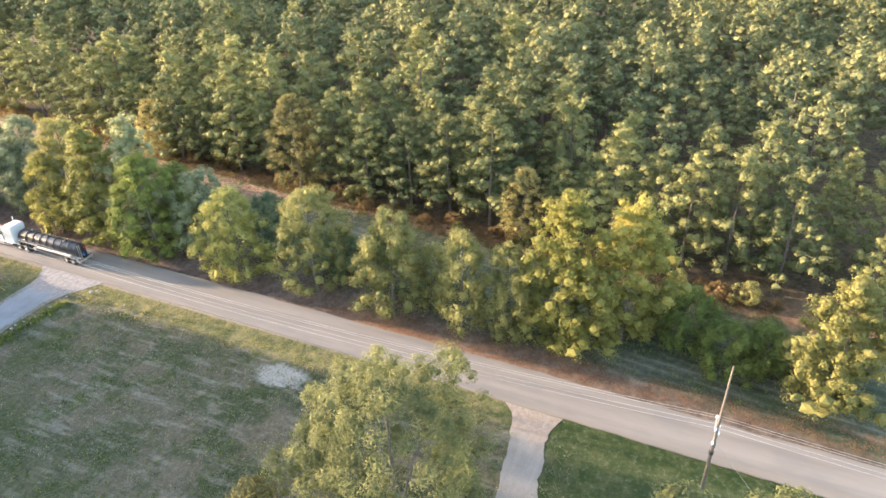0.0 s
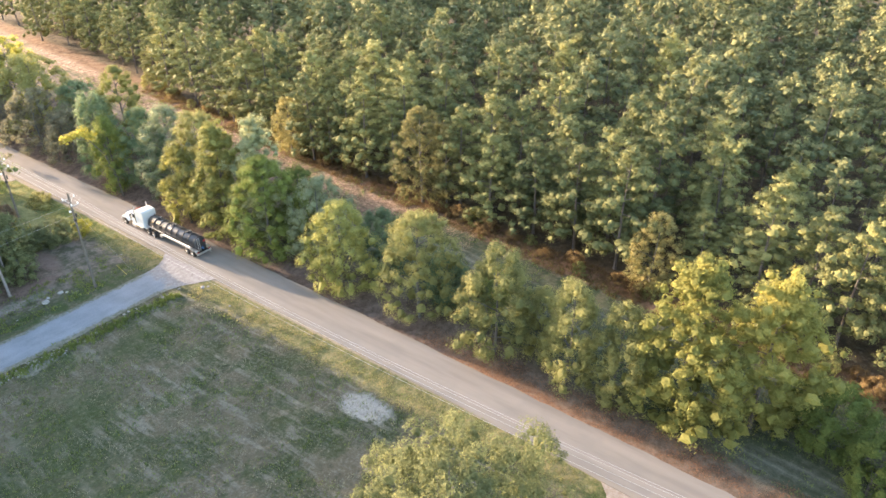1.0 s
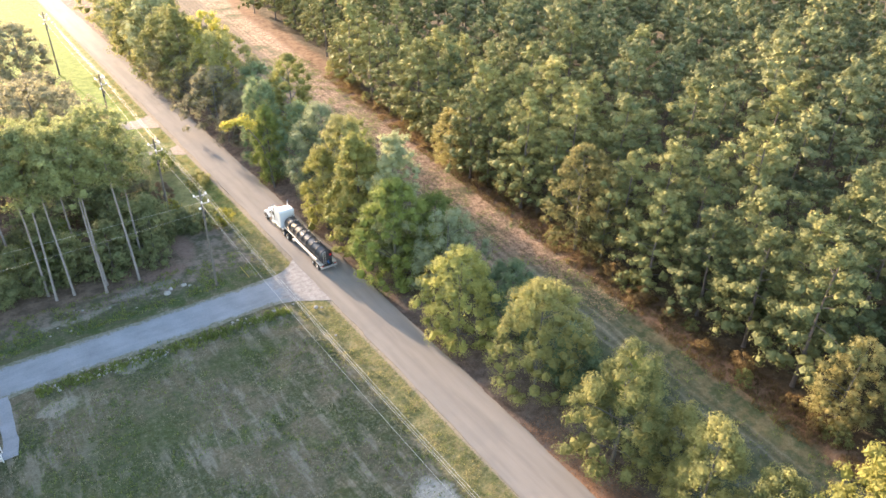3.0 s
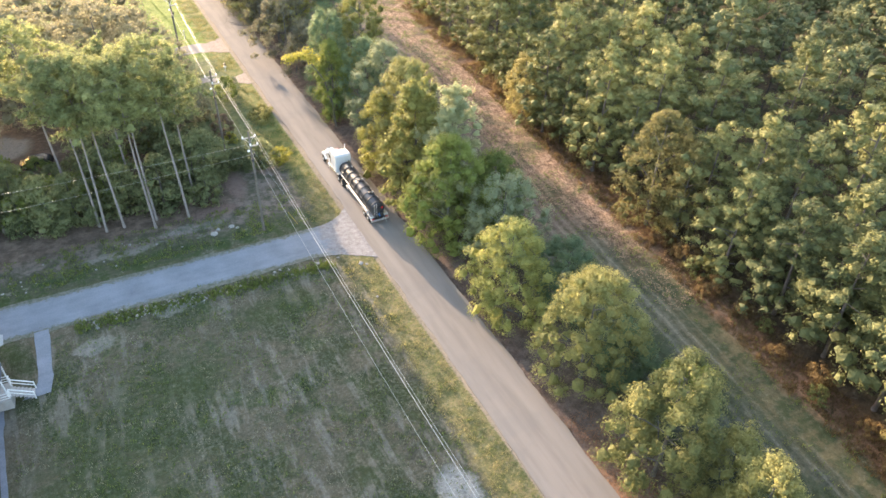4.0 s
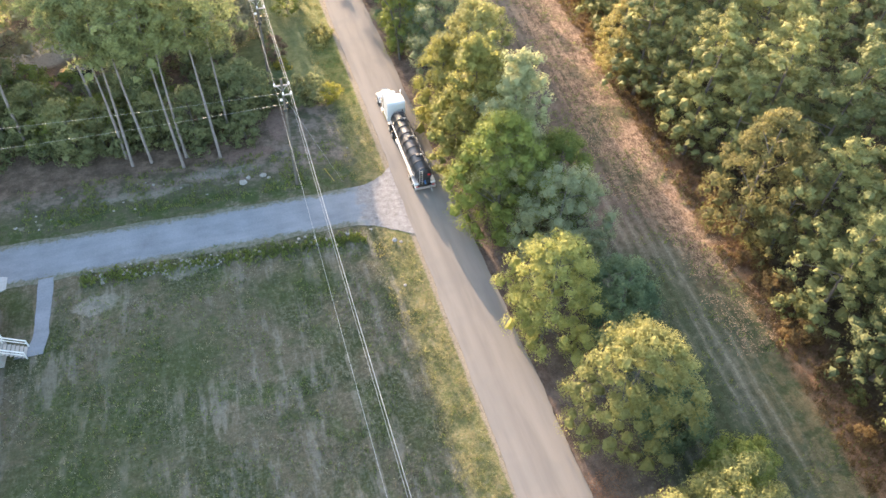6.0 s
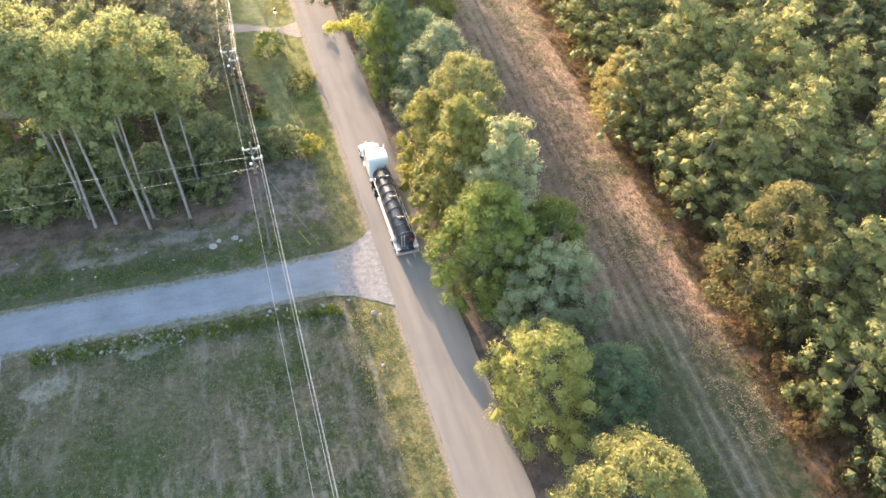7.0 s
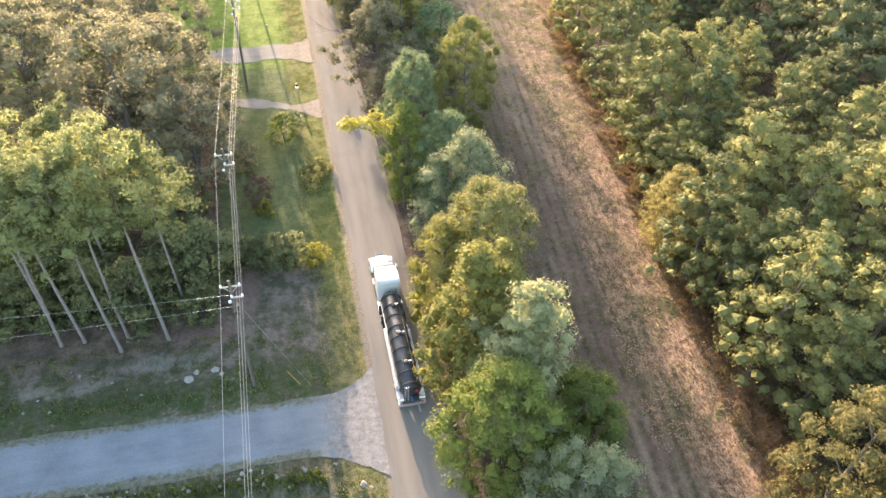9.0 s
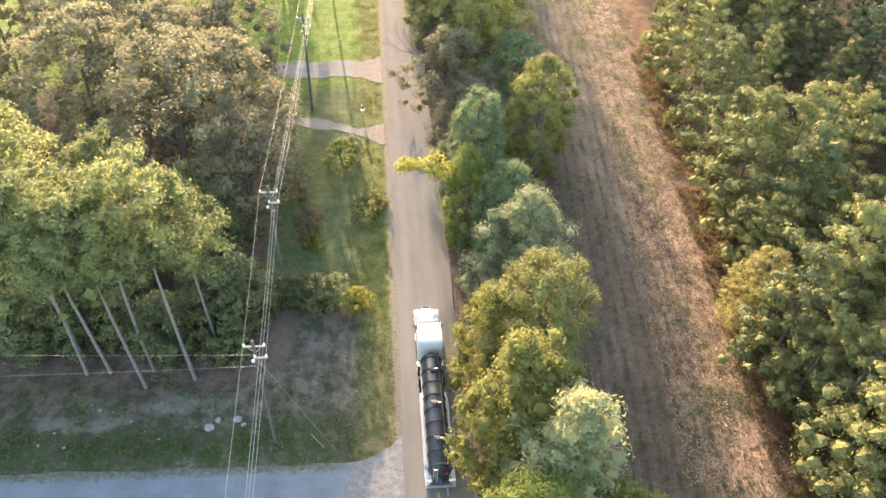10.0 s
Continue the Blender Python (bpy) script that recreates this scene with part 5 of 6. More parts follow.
    for q in (3.2, 6.7, 10.3):
        man = piece("manway", Shape().lathe([(2.90, 0.2), (3.06, 0.2), (3.06, 0.25), (3.11, 0.25), (3.14, 0.15)], 18, (0, 0, 0), axis="X"), DARK_STEEL, tank, "dark manway lid")
        man.matrix_local = Matrix.Translation((0.0, q, 0)) @ Matrix.Rotation(radians(-90), 4, "Y")
        piece("valve", Shape().tube((0.30, q, 2.85), (0.30, q, 3.16), 0.07).tube((0.16, q, 3.12), (0.5, q, 3.12), 0.05), ALUMINIUM, tank, "silver relief valve and pipe")
        piece("vent_stub", Shape().tube((-0.3, q + 0.2, 2.9), (-0.3, q + 0.2, 3.14), 0.05), ALUMINIUM, tank, "short silver vent stub")
    piece("vent_pipe", Shape().tube((0.62, 1.0, 2.86), (0.62, 12.4, 2.86), 0.045, sides=8).tube((0.62, 12.4, 2.86), (0.5, 12.75, 1.6), 0.045, sides=8), DARK_STEEL, tank, "long vent pipe along the barrel")
    s = Shape()
    for sx in (-1, 1):
        s.box(sx * 0.52, 6.3, 1.12, 0.14, 11.9, 0.28, 0.02)
    for q in np.arange(0.8, 12.2, 1.36):
        s.box(0, float(q), 1.12, 1.7, 0.1, 0.14)
    piece("chassis", s, DARK_STEEL, tl, "black trailer frame")
    for sx in (-1, 1):
        piece("hose_tray", Shape().box(sx * 1.12, 4.9, 1.30, 0.30, 6.8, 0.05, 0.0).box(sx * 1.26, 4.9, 1.40, 0.03, 6.8, 0.24, 0.0).box(sx * 0.98, 4.9, 1.40, 0.03, 6.8, 0.24, 0.0), ALUMINIUM, tl, "long pale aluminium hose tray")
        piece("hose_tube", Shape().tube((sx * 1.12, 1.7, 1.42), (sx * 1.12, 8.1, 1.42), 0.09), ALUMINIUM, tl, "pale suction hose lying in the tray")
        piece("side_rail", Shape().tube((sx * 0.98, 8.4, 1.55), (sx * 0.98, 12.2, 1.55), 0.05, sides=8).tube((sx * 0.98, 9.6, 1.55), (sx * 0.9, 9.6, 1.1), 0.04, sides=6).tube((sx * 0.98, 11.4, 1.55), (sx * 0.9, 11.4, 1.1), 0.04, sides=6), ALUMINIUM, tl, "silver side rail")
        piece("fender", Shape().prism([(0.35, 1.02), (0.5, 1.20), (3.4, 1.20), (3.6, 1.02), (3.56, 1.0), (3.38, 1.15), (0.52, 1.15), (0.4, 1.0)], sx * 0.72, sx * 1.28), ALUMINIUM, tl, "flat aluminium mudguard over twin axles")
        piece("landing_leg", Shape().box(sx * 0.85, 9.1, 0.78, 0.12, 0.14, 0.9, 0.01).box(sx * 0.85, 9.1, 0.3, 0.26, 0.3, 0.05, 0.01), DARK_STEEL, tl, "raised landing leg")
        piece("tail_lamp", Shape().box(sx * 0.95, 0.1, 0.98, 0.34, 0.06, 0.12, 0.015), RED_LENS, tl, "red tail lamp")
        piece("work_box", Shape().box(sx * 1.0, 8.75, 0.98, 0.42, 0.6, 0.42, 0.03), ALUMINIUM, tl, "aluminium tool box")
        wheel(tl, sx * 1.08, 1.3)
        wheel(tl, sx * 1.08, 2.6)
    piece("bumper", Shape().box(0, 0.08, 0.72, 2.5, 0.14, 0.28, 0.03).box(-1.05, 0.25, 0.88, 0.4, 0.36, 0.08, 0.02).box(1.05, 0.25, 0.88, 0.4, 0.36, 0.08, 0.02), ALUMINIUM, tl, "pale rear bumper with steps")
    piece("rear_hatch", Shape().lathe([(0.40, 0.42), (0.46, 0.46), (0.56, 0.46)], 20, (0, 0, 2.1)), DARK_STEEL, tl, "round dark rear hatch")
    piece("rear_valve", Shape().tube((0.0, 0.45, 1.35), (0.0, 0.05, 1.35), 0.1).tube((0.0, 0.18, 1.35), (0.0, 0.18, 1.75), 0.04, sides=8), BLUE_PIPE, tl, "blue rear valve pipe")
    s = Shape()
    for sx in (-0.62, -0.28):
        s.tube((sx, 0.36, 1.0), (sx, 0.42, 3.05), 0.03, sides=6)
    for k in range(7):
        s.tube((-0.62, 0.38, 1.15 + 0.3 * k), (-0.28, 0.38, 1.15 + 0.3 * k), 0.022, sides=6)
    piece("ladder", s, ALUMINIUM, tl, "silver rear ladder")
    piece("placard", Shape().box(0.45, 0.37, 2.35, 0.27, 0.02, 0.27, 0.0), RED_LENS, tl, "small red warning plate")
    piece("rear_pump", Shape().box(0.35, 0.42, 1.45, 0.5, 0.4, 0.45, 0.05).tube((0.6, 0.4, 1.5), (0.6, 0.4, 2.2), 0.08), DARK_STEEL, tl, "dark pump and pipework")
    piece("drawbar_board", Shape().box(0.55, -0.35, 0.9, 0.12, 1.1, 0.05, 0.01), DECK, tl, "pale plank sticking out behind")
    piece("front_pump", Shape().box(-0.3, 12.55, 1.55, 0.7, 0.5, 0.6, 0.06).tube((0.3, 12.5, 1.3), (0.3, 12.5, 2.5), 0.12).tube((0.3, 12.5, 2.5), (-0.2, 12.45, 2.6), 0.07), DARK_STEEL, tl, "dark pump set ahead of the tank")


def build_pole(x, y, arm, label, gear=True, mast=0.0):
    """A wooden power pole with two staggered crossarms."""
    p = thing("utility_pole", label, "utility pole", (x, y, -0.1), group="power line poles")
    piece("pole", Shape().tube((0, 0, -0.5), (0, 0, arm + 0.9), 0.19, 0.115, 12), WOOD_POLE, p, "weathered round wooden pole")
    if mast:
        piece("mast", Shape().tube((0, 0, arm + 0.6), (0, 0, arm + mast), 0.10, 0.06, 10), WOOD_POLE, p, "slim grey upper pole")
    for dz, dx, half, dy in ((0.0, 0.0, 0.84, 0.17), (-0.95, 0.40, 0.52, -0.17)):
        a = piece("crossarm", Shape().box(dx, dy, arm + dz, 2 * half, 0.12, 0.14, 0.015), WOOD_GREY, p, "pale wooden crossarm")
        for ex in (dx - half + 0.1, dx + half - 0.1):
            piece("insulator", Shape().lathe([(0.06, 0.03), (0.10, 0.09), (0.17, 0.10), (0.20, 0.06), (0.26, 0.09), (0.34, 0.05)], 10, axis="X"), PORCELAIN, a, "pale ribbed insulator").matrix_local = Matrix.Translation((ex, dy, arm + dz)) @ Matrix.Rotation(radians(-90), 4, "Y")
    piece("brace", Shape().tube((0, 0.17, arm - 0.75), (-0.55, 0.2, arm - 0.05), 0.025, sides=6).tube((0, 0.17, arm - 0.75), (0.55, 0.2, arm - 0.05), 0.025, sides=6), ALUMINIUM, p, "thin metal crossarm brace")
    if gear:
        piece("cutout", Shape().tube((0.25, -0.1, arm - 2.6), (0.25, -0.1, arm - 2.0), 0.09).box(0.14, -0.08, arm - 2.3, 0.2, 0.08, 0.1), DARK_STEEL, p, "dark fuse cutout")
        piece("pole_band", Shape().tube((0, 0, arm - 3.1), (0, 0, arm - 2.8), 0.2, sides=12), DARK_STEEL, p, "dark metal band")
    piece("guy_bracket", Shape().lathe([(0, 0.10), (0.1, 0.16), (0.2, 0.10)], 10, (-0.28, 0, arm - 1.7)), PORCELAIN, p, "pale spool insulator")
    return p


def cable(label, ends, sag=0.8, r=0.0105):
    """One cable hung over a list of points."""
    cu = bpy.data.curves.new("power_cable", "CURVE")
    cu.dimensions, cu.bevel_depth, cu.bevel_resolution = "3D", r, 1
    pts = []
    for a, b in zip(ends, ends[1:]):
        n = 14
        drop = sag * (math.dist(a, b) / 90.0) ** 2 * 1.8
        for k in range(n):
            t = k / n
            pts.append((*(a[i] + (b[i] - a[i]) * t for i in range(2)), a[2] + (b[2] - a[2]) * t - 4 * drop * t * (1 - t)))
    pts.append(ends[-1])
    sp = cu.splines.new("POLY")
    sp.points.add(len(pts) - 1)
    for q, p in zip(sp.points, pts):
        q.co = (*p, 1)
    cu.materials.append(WIRE)
    dg = bpy.context.evaluated_depsgraph_get()
    ob = new("power_cable", cu)
    me = bpy.data.meshes.new_from_object(ob)
    bpy.data.objects.remove(ob)
    tagged(new("power_cable", me), label, "power cable", "power line cables")


def build_lines():
    poles = [(-13.2, -152.0, 13.3), (-12.9, -94.0, 13.3), (-13.6, -3.3, 13.5), (-13.95, 13.6, 14.3), (-12.9, 48.6, 13.6), (-12.6, 100.0, 13.6)]
    labels = ["wooden power pole farther down the road", "wooden power pole beside the road bend", "weathered power pole by the gravel road", "dark wooden power pole behind the hedge", "dark wooden power pole on the lawn", "far wooden power pole by the lawn"]
    for (x, y, a), lab in zip(poles, labels):
        build_pole(x, y, a, lab, mast=6.0 if "bend" in lab else 0.0)
    for dx, dz, lab in ((-0.74, 0.36, "pale overhead cable on the crossarm tip"), (0.52, 0.3, "pale overhead cable beside the crossarm tip"), (0.74, 0.36, "pale overhead cable on the crossarm tip"), (0.82, -0.6, "pale overhead cable on the lower arm")):
        cable(lab, [(x + dx, y, a - 0.1 + dz) for x, y, a in poles], 0.9)
    cable("side cable crossing to the grove", [(-13.6, -3.3, 12.6), (-70.0, 1.0, 12.6)], 1.0, 0.008)
    cable("lower side cable crossing to the grove", [(-13.6, -3.3, 11.2), (-70.0, -1.5, 11.0)], 1.0, 0.008)
    cable("steel guy wire down to the verge", [(-13.5, -3.3, 12.0), (-8.4, -4.4, 0.0)], 0.0, 0.009)
    cable("steel guy wire beside the road", [(-12.8, -94.0, 11.5), (-9.0, -101.0, 0.0)], 0.0, 0.009)
    g = thing("guy_marker", "yellow plastic guy wire marker in grass", "marker", (-9.4, -4.2, 0.0))
    piece("sleeve", Shape().tube((0, 0, 0.2), (-0.95, 0.2, 2.2), 0.03, sides=8), plain("yellow_plastic", (0.45, 0.34, 0.06), 0.5), g)


def build_house():
    """The long house; x = 0 is its front wall, y runs along it."""
    at, turn = (-45.18, -25.8, 0.0), -2.9
    h = thing("house", "long low rust-red house with grey shingle roof", "house", at, turn)
    x1, x0, y0, y1, zt, band, rise = 0.0, -9.4, -12.4, 12.5, 3.62, 1.55, 5.6
    xm = (x0 + x1) / 2
    wall = piece("wall", Shape().box(xm, (y0 + y1) / 2, band / 2 - 0.1, x1 - x0 + 0.06, y1 - y0 + 0.06, band + 0.2), RED_WALL, h, "rust-red lower wall", smooth=0)
    upper = piece("upper_wall", Shape().box(xm, (y0 + y1) / 2, (band + zt) / 2, x1 - x0, y1 - y0, zt - band), MAROON, h, "maroon upper wall", smooth=0)
    for k in range(9):
        piece("siding_board", Shape().box(x1 + 0.006, (y0 + y1) / 2, band + 0.12 + 0.225 * k, 0.03, y1 - y0, 0.205), MAROON, upper, smooth=0)
    for yy in (y0, y1):
        s = Shape()
        d = 0.15 if yy == y0 else -0.15
        b = s.bm
        a = [b.verts.new((x0, yy, zt)), b.verts.new((x1, yy, zt)), b.verts.new((xm, yy, rise - 0.15))]
        c = [b.verts.new((q.co.x, yy + d, q.co.z)) for q in a]
        b.faces.new(a), b.faces.new(list(reversed(c)))
        for i in range(3):
            b.faces.new((a[i], a[(i + 1) % 3], c[(i + 1) % 3], c[i]))
        piece("gable", s, MAROON, h, "maroon gable end", smooth=0)
    ya, yb, ze = y0 - 0.35, y1 + 0.45, zt + 0.02
    for sx, xe in ((1, x1 + 0.22), (-1, x0 - 0.22)):
        s = Shape()
        b = s.bm
        q = [b.verts.new(p) for p in ((xe, ya, ze), (xe, yb, ze), (xm, yb, rise), (xm, ya, rise))]
        w = [b.verts.new(Vector(v.co) - Vector((0, 0, 0.1))) for v in q]
        b.faces.new(q), b.faces.new(list(reversed(w)))
        for i in range(4):
            b.faces.new((q[i], q[(i + 1) % 4], w[(i + 1) % 4], w[i]))
        roof = piece("roof", s, SHINGLE, h, "grey shingle roof slope", smooth=0)
        n = 26
        slope = math.degrees(math.atan2(rise - ze, abs(xm - xe)))
        for k in range(n):
            f = (k + 0.5) / n
            xx, zz = xe + (xm - xe) * f, ze + (rise - ze) * f
            c = piece("shingle_course", Shape().box(0, 0, 0, abs(xe - xm) / n / math.cos(radians(slope)) * 0.97, yb - ya, 0.014), SHINGLE, roof, smooth=0)
            c.matrix_local = Matrix.Translation((xx, (ya + yb) / 2, zz + 0.01)) @ Matrix.Rotation(radians(sx * (slope + 0.6)), 4, "Y")
        piece("gutter", Shape().box(xe + sx * 0.04, (ya + yb) / 2, ze - 0.04, 0.08, yb - ya, 0.1, 0.02), TRIM if sx < 0 else SHINGLE, h, "narrow eave trim")
    for yy in (ya - 0.03, yb + 0.03):
        for xa in (x1 + 0.22, x0 - 0.22):
            piece("bargeboard", Shape().tube((xa, yy, ze), (xm, yy, rise + 0.02), 0.09, sides=4), TRIM, h, "white bargeboard")
    for yc, wdt in ((10.0, 1.1), (3.6, 1.5), (-0.6, 1.5), (-5.6, 1.1), (-10.2, 1.6)):
        zc, ht = 2.62, 1.35
        w = piece("window", Shape().box(x1 + 0.03, yc, zc, 0.04, wdt, ht), GLASS, h, "dark sash window", smooth=0)
        for sy in (-1, 1):
            piece("window_frame", Shape().box(x1 + 0.05, yc + sy * (wdt / 2 + 0.03), zc, 0.08, 0.12, ht + 0.2), TRIM, w, "white window frame", smooth=0)
        for sz in (-1, 1):
            piece("window_frame", Shape().box(x1 + 0.052, yc, zc + sz * (ht / 2 + 0.03), 0.08, wdt + 0.02, 0.12), TRIM, w, "white window frame", smooth=0)
        piece("glazing_bar", Shape().box(x1 + 0.056, yc, zc, 0.05, 0.09, ht), TRIM, w, "white glazing bar", smooth=0)
        piece("glazing_bar", Shape().box(x1 + 0.058, yc, zc, 0.05, wdt, 0.07), TRIM, w, "white glazing bar", smooth=0)
    # porch
    p = thing("porch", "small white-railed porch with steps on the house front", "porch", at, turn)
    dz, yc = 1.15, 6.1
    piece("deck", Shape().box(0.86, yc, dz, 1.65, 2.5, 0.12, 0.01), DECK, p, "pale porch deck", smooth=0)
    for sy in (-1.18, 1.18):
        piece("skirt", Shape().box(0.86, yc + sy, dz / 2 - 0.05, 1.55, 0.05, dz), DECK, p, "pale board skirt", smooth=0)
    piece("skirt", Shape().box(1.62, yc, dz / 2 - 0.05, 0.05, 2.3, dz), DECK, p, "pale board skirt", smooth=0)
    piece("roof", Shape().box(0.8, yc + 0.3, 3.55, 1.45, 2.3, 0.13, 0.02), DARK_SHINGLE, p, "slate grey porch roof", smooth=0)
    for sy in (-0.75, 1.3):
        piece("post", Shape().box(1.45, yc + sy, dz + 1.2, 0.11, 0.11, 2.3, 0.01), TRIM, p, "white porch post", smooth=0)
    for k in range(6):
        piece("step", Shape().box(1.84 + 0.29 * k, yc, dz - 0.12 - 0.18 * k, 0.31, 1.3, 0.05, 0.01), DECK, p, "pale wooden step", smooth=0)
        piece("riser", Shape().box(1.71 + 0.29 * k, yc, dz - 0.2 - 0.18 * k, 0.025, 1.25, 0.15), DECK, p, smooth=0)
    for sy in (-0.68, 0.68):
        for lift, r in ((0.92, 0.06), (0.48, 0.045)):
            piece("stair_rail", Shape().tube((1.66, yc + sy, dz + lift), (3.5, yc + sy, lift), r, sides=6), TRIM, p, "white stair rail")
        piece("newel", Shape().box(3.5, yc + sy, 0.48, 0.1, 0.1, 1.05, 0.01), TRIM, p, "white newel post", smooth=0)
        piece("newel", Shape().box(1.64, yc + sy, dz + 0.48, 0.1, 0.1, 1.0, 0.01), TRIM, p, "white newel post", smooth=0)
    for a, b in (((0.08, -1.2), (1.64, -1.2)), ((1.64, -1.2), (1.64, -0.68)), ((0.08, 1.2), (1.64, 1.2)), ((1.64, 1.2), (1.64, 0.68))):
        for z in (0.3, 0.62, 0.95):
            piece("rail", Shape().tube((a[0], yc + a[1], dz + z), (b[0], yc + b[1], dz + z), 0.045, sides=6), TRIM, p)
    piece("door", Shape().box(0.05, yc, dz + 1.08, 0.06, 0.95, 2.02, 0.01), TRIM, p, "white front door", smooth=0)


def build_small():
    """Rocks, mailbox, marker posts, a parked car in the trees."""
    rng = np.random.default_rng(5)
    rocks = []
    for k in range(5):
        b = bmesh.new()
        bmesh.ops.create_icosphere(b, subdivisions=2, radius=0.5)
        for v in b.verts:
            v.co *= 1 + 0.5 * noise.noise(v.co * 2.2 + Vector((k * 9.1, 0, 0))) + 0.25 * noise.noise(v.co * 6.0 + Vector((k * 3.1, 0, 0)))
            v.co.z *= 0.62
        me = bpy.data.meshes.new("rock")
        b.to_mesh(me), b.free()
        me.materials.append(ROCK)
        rocks.append(me)
    spots = [(-19.6, -1.5, 0.85, "white boulder in the weeds"), (-18.9, -0.8, 0.55, "white boulder in the weeds"), (-17.2, -0.8, 0.65, "white boulder in the weeds"), (-16.6, -1.4, 0.45, "white boulder in the weeds"), (-29.5, 0.8, 0.35, "pale stone in weeds"), (-26.5, -0.5, 0.3, "pale stone in weeds"), (-5.0, -15.2, 0.6, "pale rock at the side road corner"), (-4.4, -15.6, 0.35, "pale rock at the side road corner"), (-5.6, -21.6, 0.3, "small white stone in verge grass"), (-6.6, 1.6, 0.25, "small white stone in verge grass")]
    for i in range(110):
        t = rng.uniform(0, 1) ** 0.8
        x = -36.5 + 13.5 * t
        spots.append((x, -12.0 - 0.075 * (x + 36) + rng.normal(0, 0.5), rng.uniform(0.10, 0.40) * (1.2 - 0.4 * t), "pale rubble rock along the gravel road"))
    for i in range(26):
        spots.append((rng.uniform(-22, -7), -12.9 + rng.normal(0, 0.5), rng.uniform(0.15, 0.4), "pale rubble rock along the gravel road"))
    for i in range(24):
        spots.append((rng.uniform(-44, -20), rng.uniform(-3.5, 1.5), rng.uniform(0.1, 0.3), "pale stone in weeds"))
    for i, (x, y, s, lab) in enumerate(spots):
        ob = tagged(new("rock", rocks[i % 5]), lab, "rock", "loose rocks")
        ob.location, ob.rotation_euler, ob.scale = (x, y, 0.12 * s - 0.02), (0, 0, rng.uniform(0, 6.28)), (s * rng.uniform(0.8, 1.3), s, s * rng.uniform(0.7, 1.1))
    m = thing("mailbox", "black and white mailbox on a post", "mailbox", (-5.9, 47.4, 0))
    piece("post", Shape().box(0, 0, 0.5, 0.14, 0.14, 1.1, 0.01), TRIM, m, "white wooden post")
    piece("box", Shape().box(0, 0, 1.12, 0.34, 0.6, 0.22, 0.03).lathe([(-0.3, 0.17), (0.3, 0.17)], 16, (0, 0, 1.22)), CAR_PAINT, m, "black rounded mailbox shell")
    piece("stripe", Shape().box(0, 0, 0.75, 0.4, 0.64, 0.14, 0.01), TRIM, m, "white band")
    for x, y, hgt, lab in ((-9.3, 66.0, 1.4, "small pale marker post on the lawn"), (-16.6, 47.6, 1.9, "dark short post by the driveway"), (-17.2, 50.0, 1.2, "grey utility pedestal by the driveway")):
        p = thing("marker_post", lab, "post", (x, y, 0))
        piece("stake", Shape().box(0, 0, hgt / 2, 0.16, 0.16, hgt, 0.02), DARK_STEEL if "dark" in lab else WOOD_GREY, p)
        piece("cap", Shape().box(0, 0, hgt + 0.06, 0.24, 0.24, 0.14, 0.03), TRIM if "pale" in lab else DARK_STEEL, p)
    c = thing("car", "dark car parked in the yard behind pines", "car", (-38.4, 26.0, 0), 80)
    piece("body", Shape().prism([(-2.2, 0.35), (2.2, 0.35), (2.25, 0.75), (1.3, 0.95), (0.7, 1.42), (-1.2, 1.45), (-2.1, 1.0), (-2.25, 0.7)], -0.88, 0.88, 0.08), CAR_PAINT, c, "black car body")
    piece("rear_window", Shape().box(0, -1.72, 1.24, 1.3, 0.5, 0.03), GLASS, c)
    for sx in (-1, 1):
        piece("side_window", Shape().box(sx * 0.885, -0.2, 1.2, 0.02, 1.7, 0.34), GLASS, c)
        for yy in (-1.35, 1.4):
            wheel(c, sx * 0.82, yy, 0.33, 0.2, ALUMINIUM, False)


def scatter(name, label, category, mat, spots, size, rng, blades=4, wide=0.16, flat=False):
    """Many small blades or chips as one piece of stuff. spots (n,2)."""
    n = len(spots)
    P = np.repeat(np.column_stack([spots, gz(spots[:, 0], spots[:, 1]) + 0.0]), blades, 0)
    m = len(P)
    P[:, :2] += rng.normal(0, 0.12 if not flat else 0.3, (m, 2))
    a = rng.uniform(0, 6.283, m)
    s = size * rng.uniform(0.5, 1.5, m)
    side = np.stack([np.cos(a), np.sin(a), np.zeros(m)], 1) * (s * wide)[:, None]
    if flat:
        tip = np.stack([-np.sin(a), np.cos(a), rng.uniform(0.0, 0.5, m)], 1) * s[:, None]
    else:
        tip = np.stack([rng.normal(0, 0.35, m), rng.normal(0, 0.35, m), np.ones(m)], 1) * s[:, None]
    low = P - np.array([0, 0, 0.03])
    if flat:
        low[:, 2] += 0.05
    V = np.stack([low - side, low + side, low + tip], 1).reshape(-1, 3)
    tagged(new(name, solid(name, V, np.arange(len(V)).reshape(-1, 3), [mat])), label, category, kind="stuff")


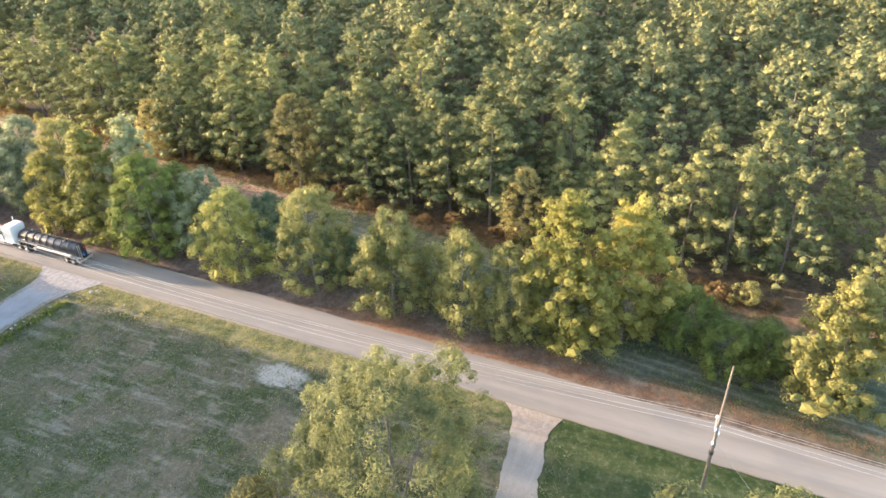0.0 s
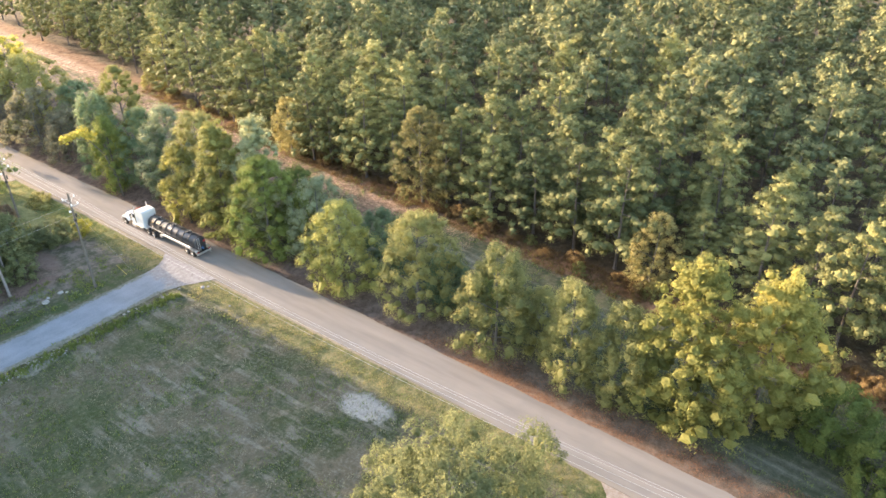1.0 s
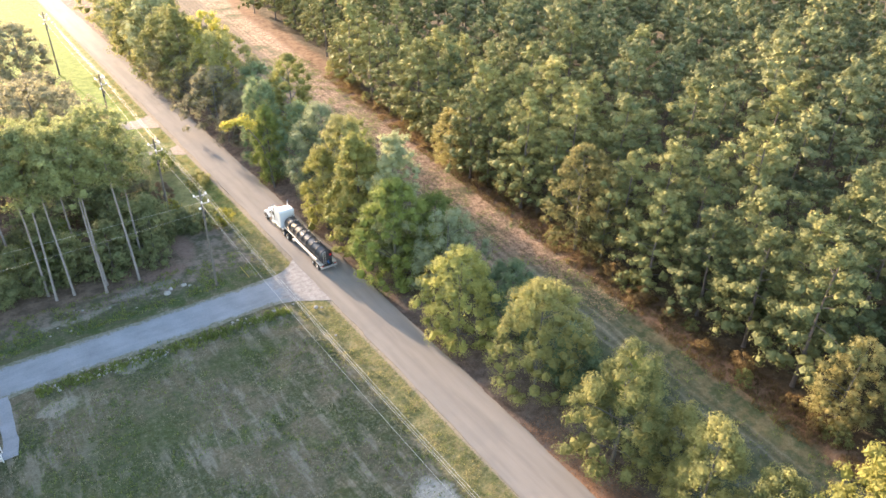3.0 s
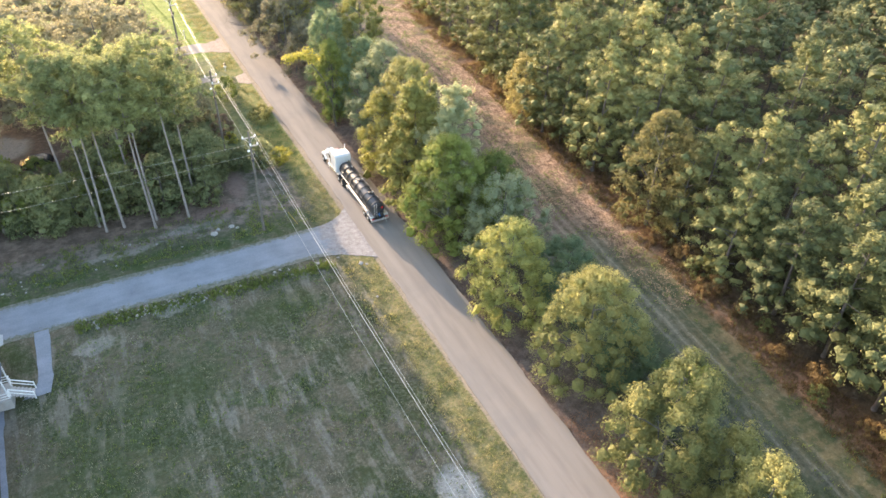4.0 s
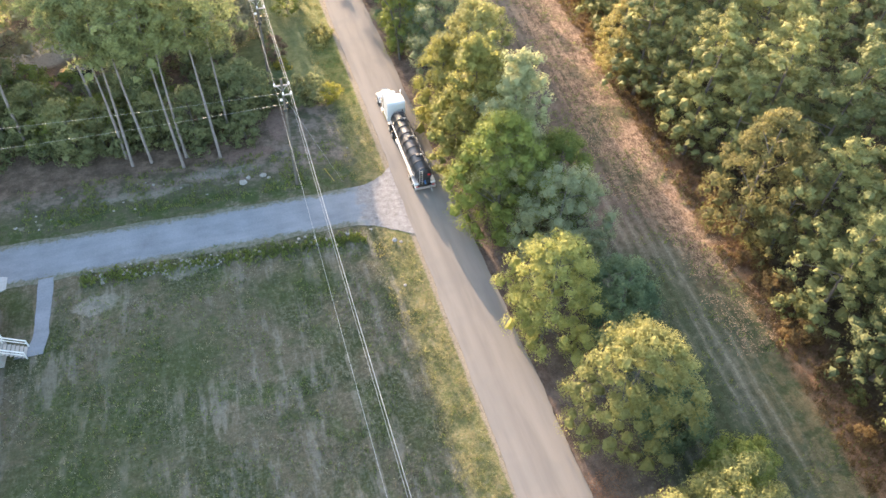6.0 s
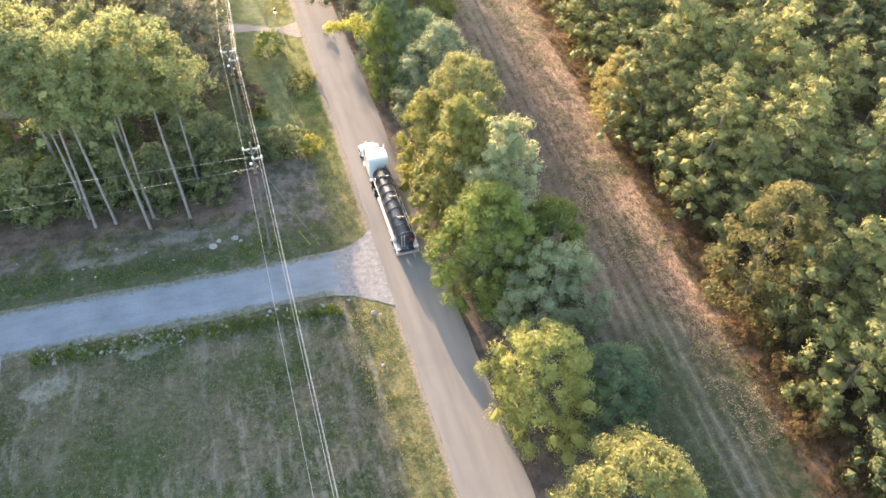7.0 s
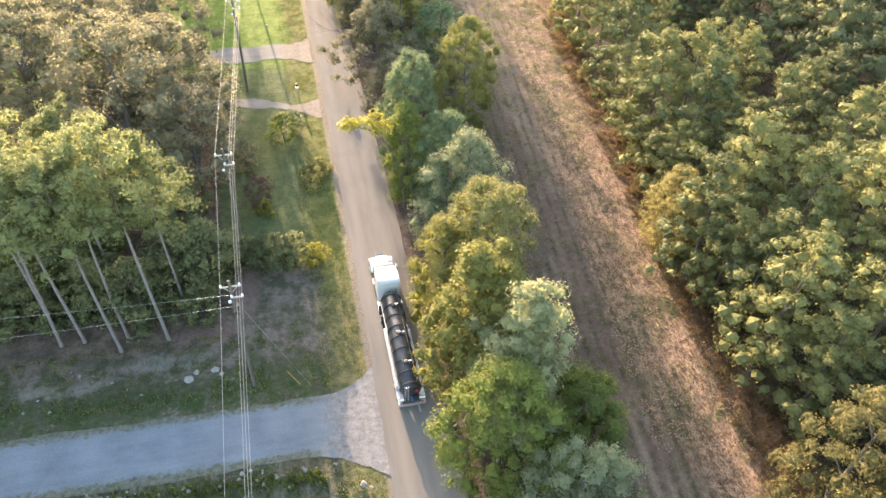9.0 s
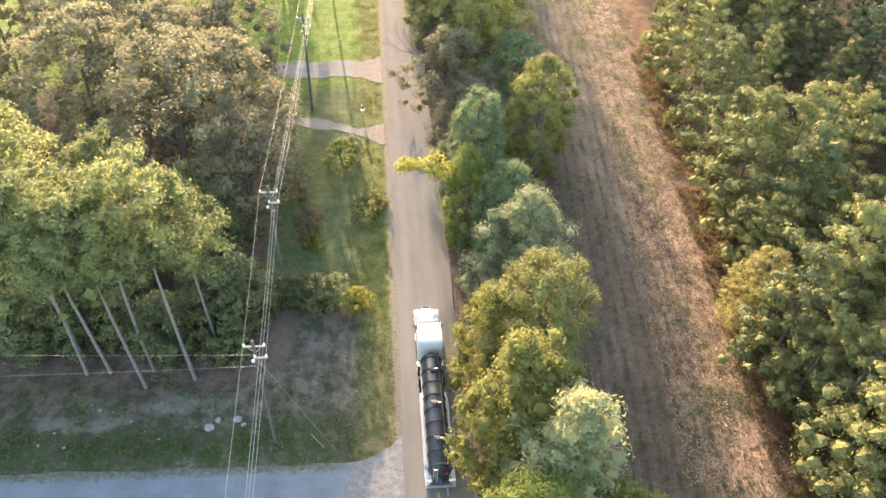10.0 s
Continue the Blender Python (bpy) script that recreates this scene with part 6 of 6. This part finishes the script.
def build_ground_cover():
    rng = np.random.default_rng(33)

    def patchy(n, x0, x1, y0, y1, cut, scale=0.25, seed=0.0, test=None):
        out = []
        while len(out) < n:
            x, y = rng.uniform(x0, x1), rng.uniform(y0, y1)
            if noise.noise((x * scale, y * scale, seed)) > cut and (test is None or test(x, y)):
                out.append((x, y))
        return np.array(out)

    def field(x, y):
        return not (-14 < y < -3.8) and not (-20 < y < -10.5 and x < -39.5) and not (x < -43.5 and y < -12)

    scatter("grass_tufts", "dead pale grass tufts across the field", "grass", DEAD_GRASS, patchy(3800, -44, -7, -85, -13, 0.08, 0.3, 1.0, field), 0.17, rng)
    scatter("grass_tufts", "green grass tufts across the field", "grass", GRASS, patchy(6000, -44, -7, -76, 2, -0.1, 0.2, 5.0, field), 0.22, rng)
    scatter("grass_tufts", "sunlit yellow verge grass along the road", "grass", STRAW, patchy(4500, -7.4, -3.35, -72, 95, -0.1, 0.5, 9.0, lambda x, y: not (-14.5 < y < -4.5) and not 40 < y < 47 and not 56 < y < 63), 0.15, rng)
    scatter("grass_tufts", "green verge grass along the road", "grass", GRASS, patchy(1500, -8, -3.4, -74, 95, 0.15, 0.5, 19.0, lambda x, y: not (-14.5 < y < -4.5) and not 40 < y < 47 and not 56 < y < 63), 0.14, rng)
    scatter("weeds", "dark green weeds among rubble by the gravel road", "weeds", GREEN, np.array([(x, -12.2 - 0.06 * (x + 36) + rng.normal(0, 0.55)) for x in rng.uniform(-37, -8, 800)]), 0.36, rng, 5)
    scatter("weeds", "dark green weeds below the grove", "weeds", GREEN, patchy(1100, -44, -8, -4.0, 3.5, 0.0, 0.4, 4.0), 0.22, rng, 5)
    ride = lambda x, y: 14 < x - 0.1 * y < 31.5
    strip = lambda x, y: 22.0 + 3.5 * (y < -18) < x - 0.1 * y < 31
    scatter("bark_chips", "dark bark chips and clods on the cleared strip", "wood chips", DARK_CHIP, patchy(3500, 18, 38, -32, 80, -0.1, 0.5, 12.0, strip), 0.15, rng, 3, 0.35, True)
    scatter("wood_chips", "pale wood chips and sticks on the cleared strip", "wood chips", CHIP, patchy(5500, 18, 38, -40, 80, -0.25, 0.3, 2.0, lambda x, y: 22.0 + 3.5 * (y < -18) < x - 0.1 * y < 31), 0.20, rng, 3, 0.18, True)
    scatter("grass_tufts", "thin green grass on the mown ride", "grass", GRASS, patchy(6000, 6, 38, -100, 80, 0.0, 0.3, 3.0, ride), 0.22, rng)
    scatter("leaf_litter", "dull brown leaf litter on the road bank", "leaf litter", DULL_LITTER, patchy(4000, 3.6, 7.0, -50, 60, -0.2, 0.4, 6.0), 0.11, rng, 4, 0.3, True)
    scatter("leaf_litter", "rusty leaf litter on the road bank", "leaf litter", LITTER, patchy(4000, 3.3, 6.6, -112, -46, -0.2, 0.4, 6.0), 0.11, rng, 4, 0.3, True)
    scatter("brush", "rust-coloured straw and brush below the wood", "brush", RUST, patchy(6000, 20, 38, -100, 60, -0.3, 0.4, 7.0, lambda x, y: 29.5 < x - 0.1 * y < 34.5), 0.30, rng, 7, 0.12)


build_truck(0.4, -8.8)
build_lines()
build_house()
build_small()
build_ground_cover()
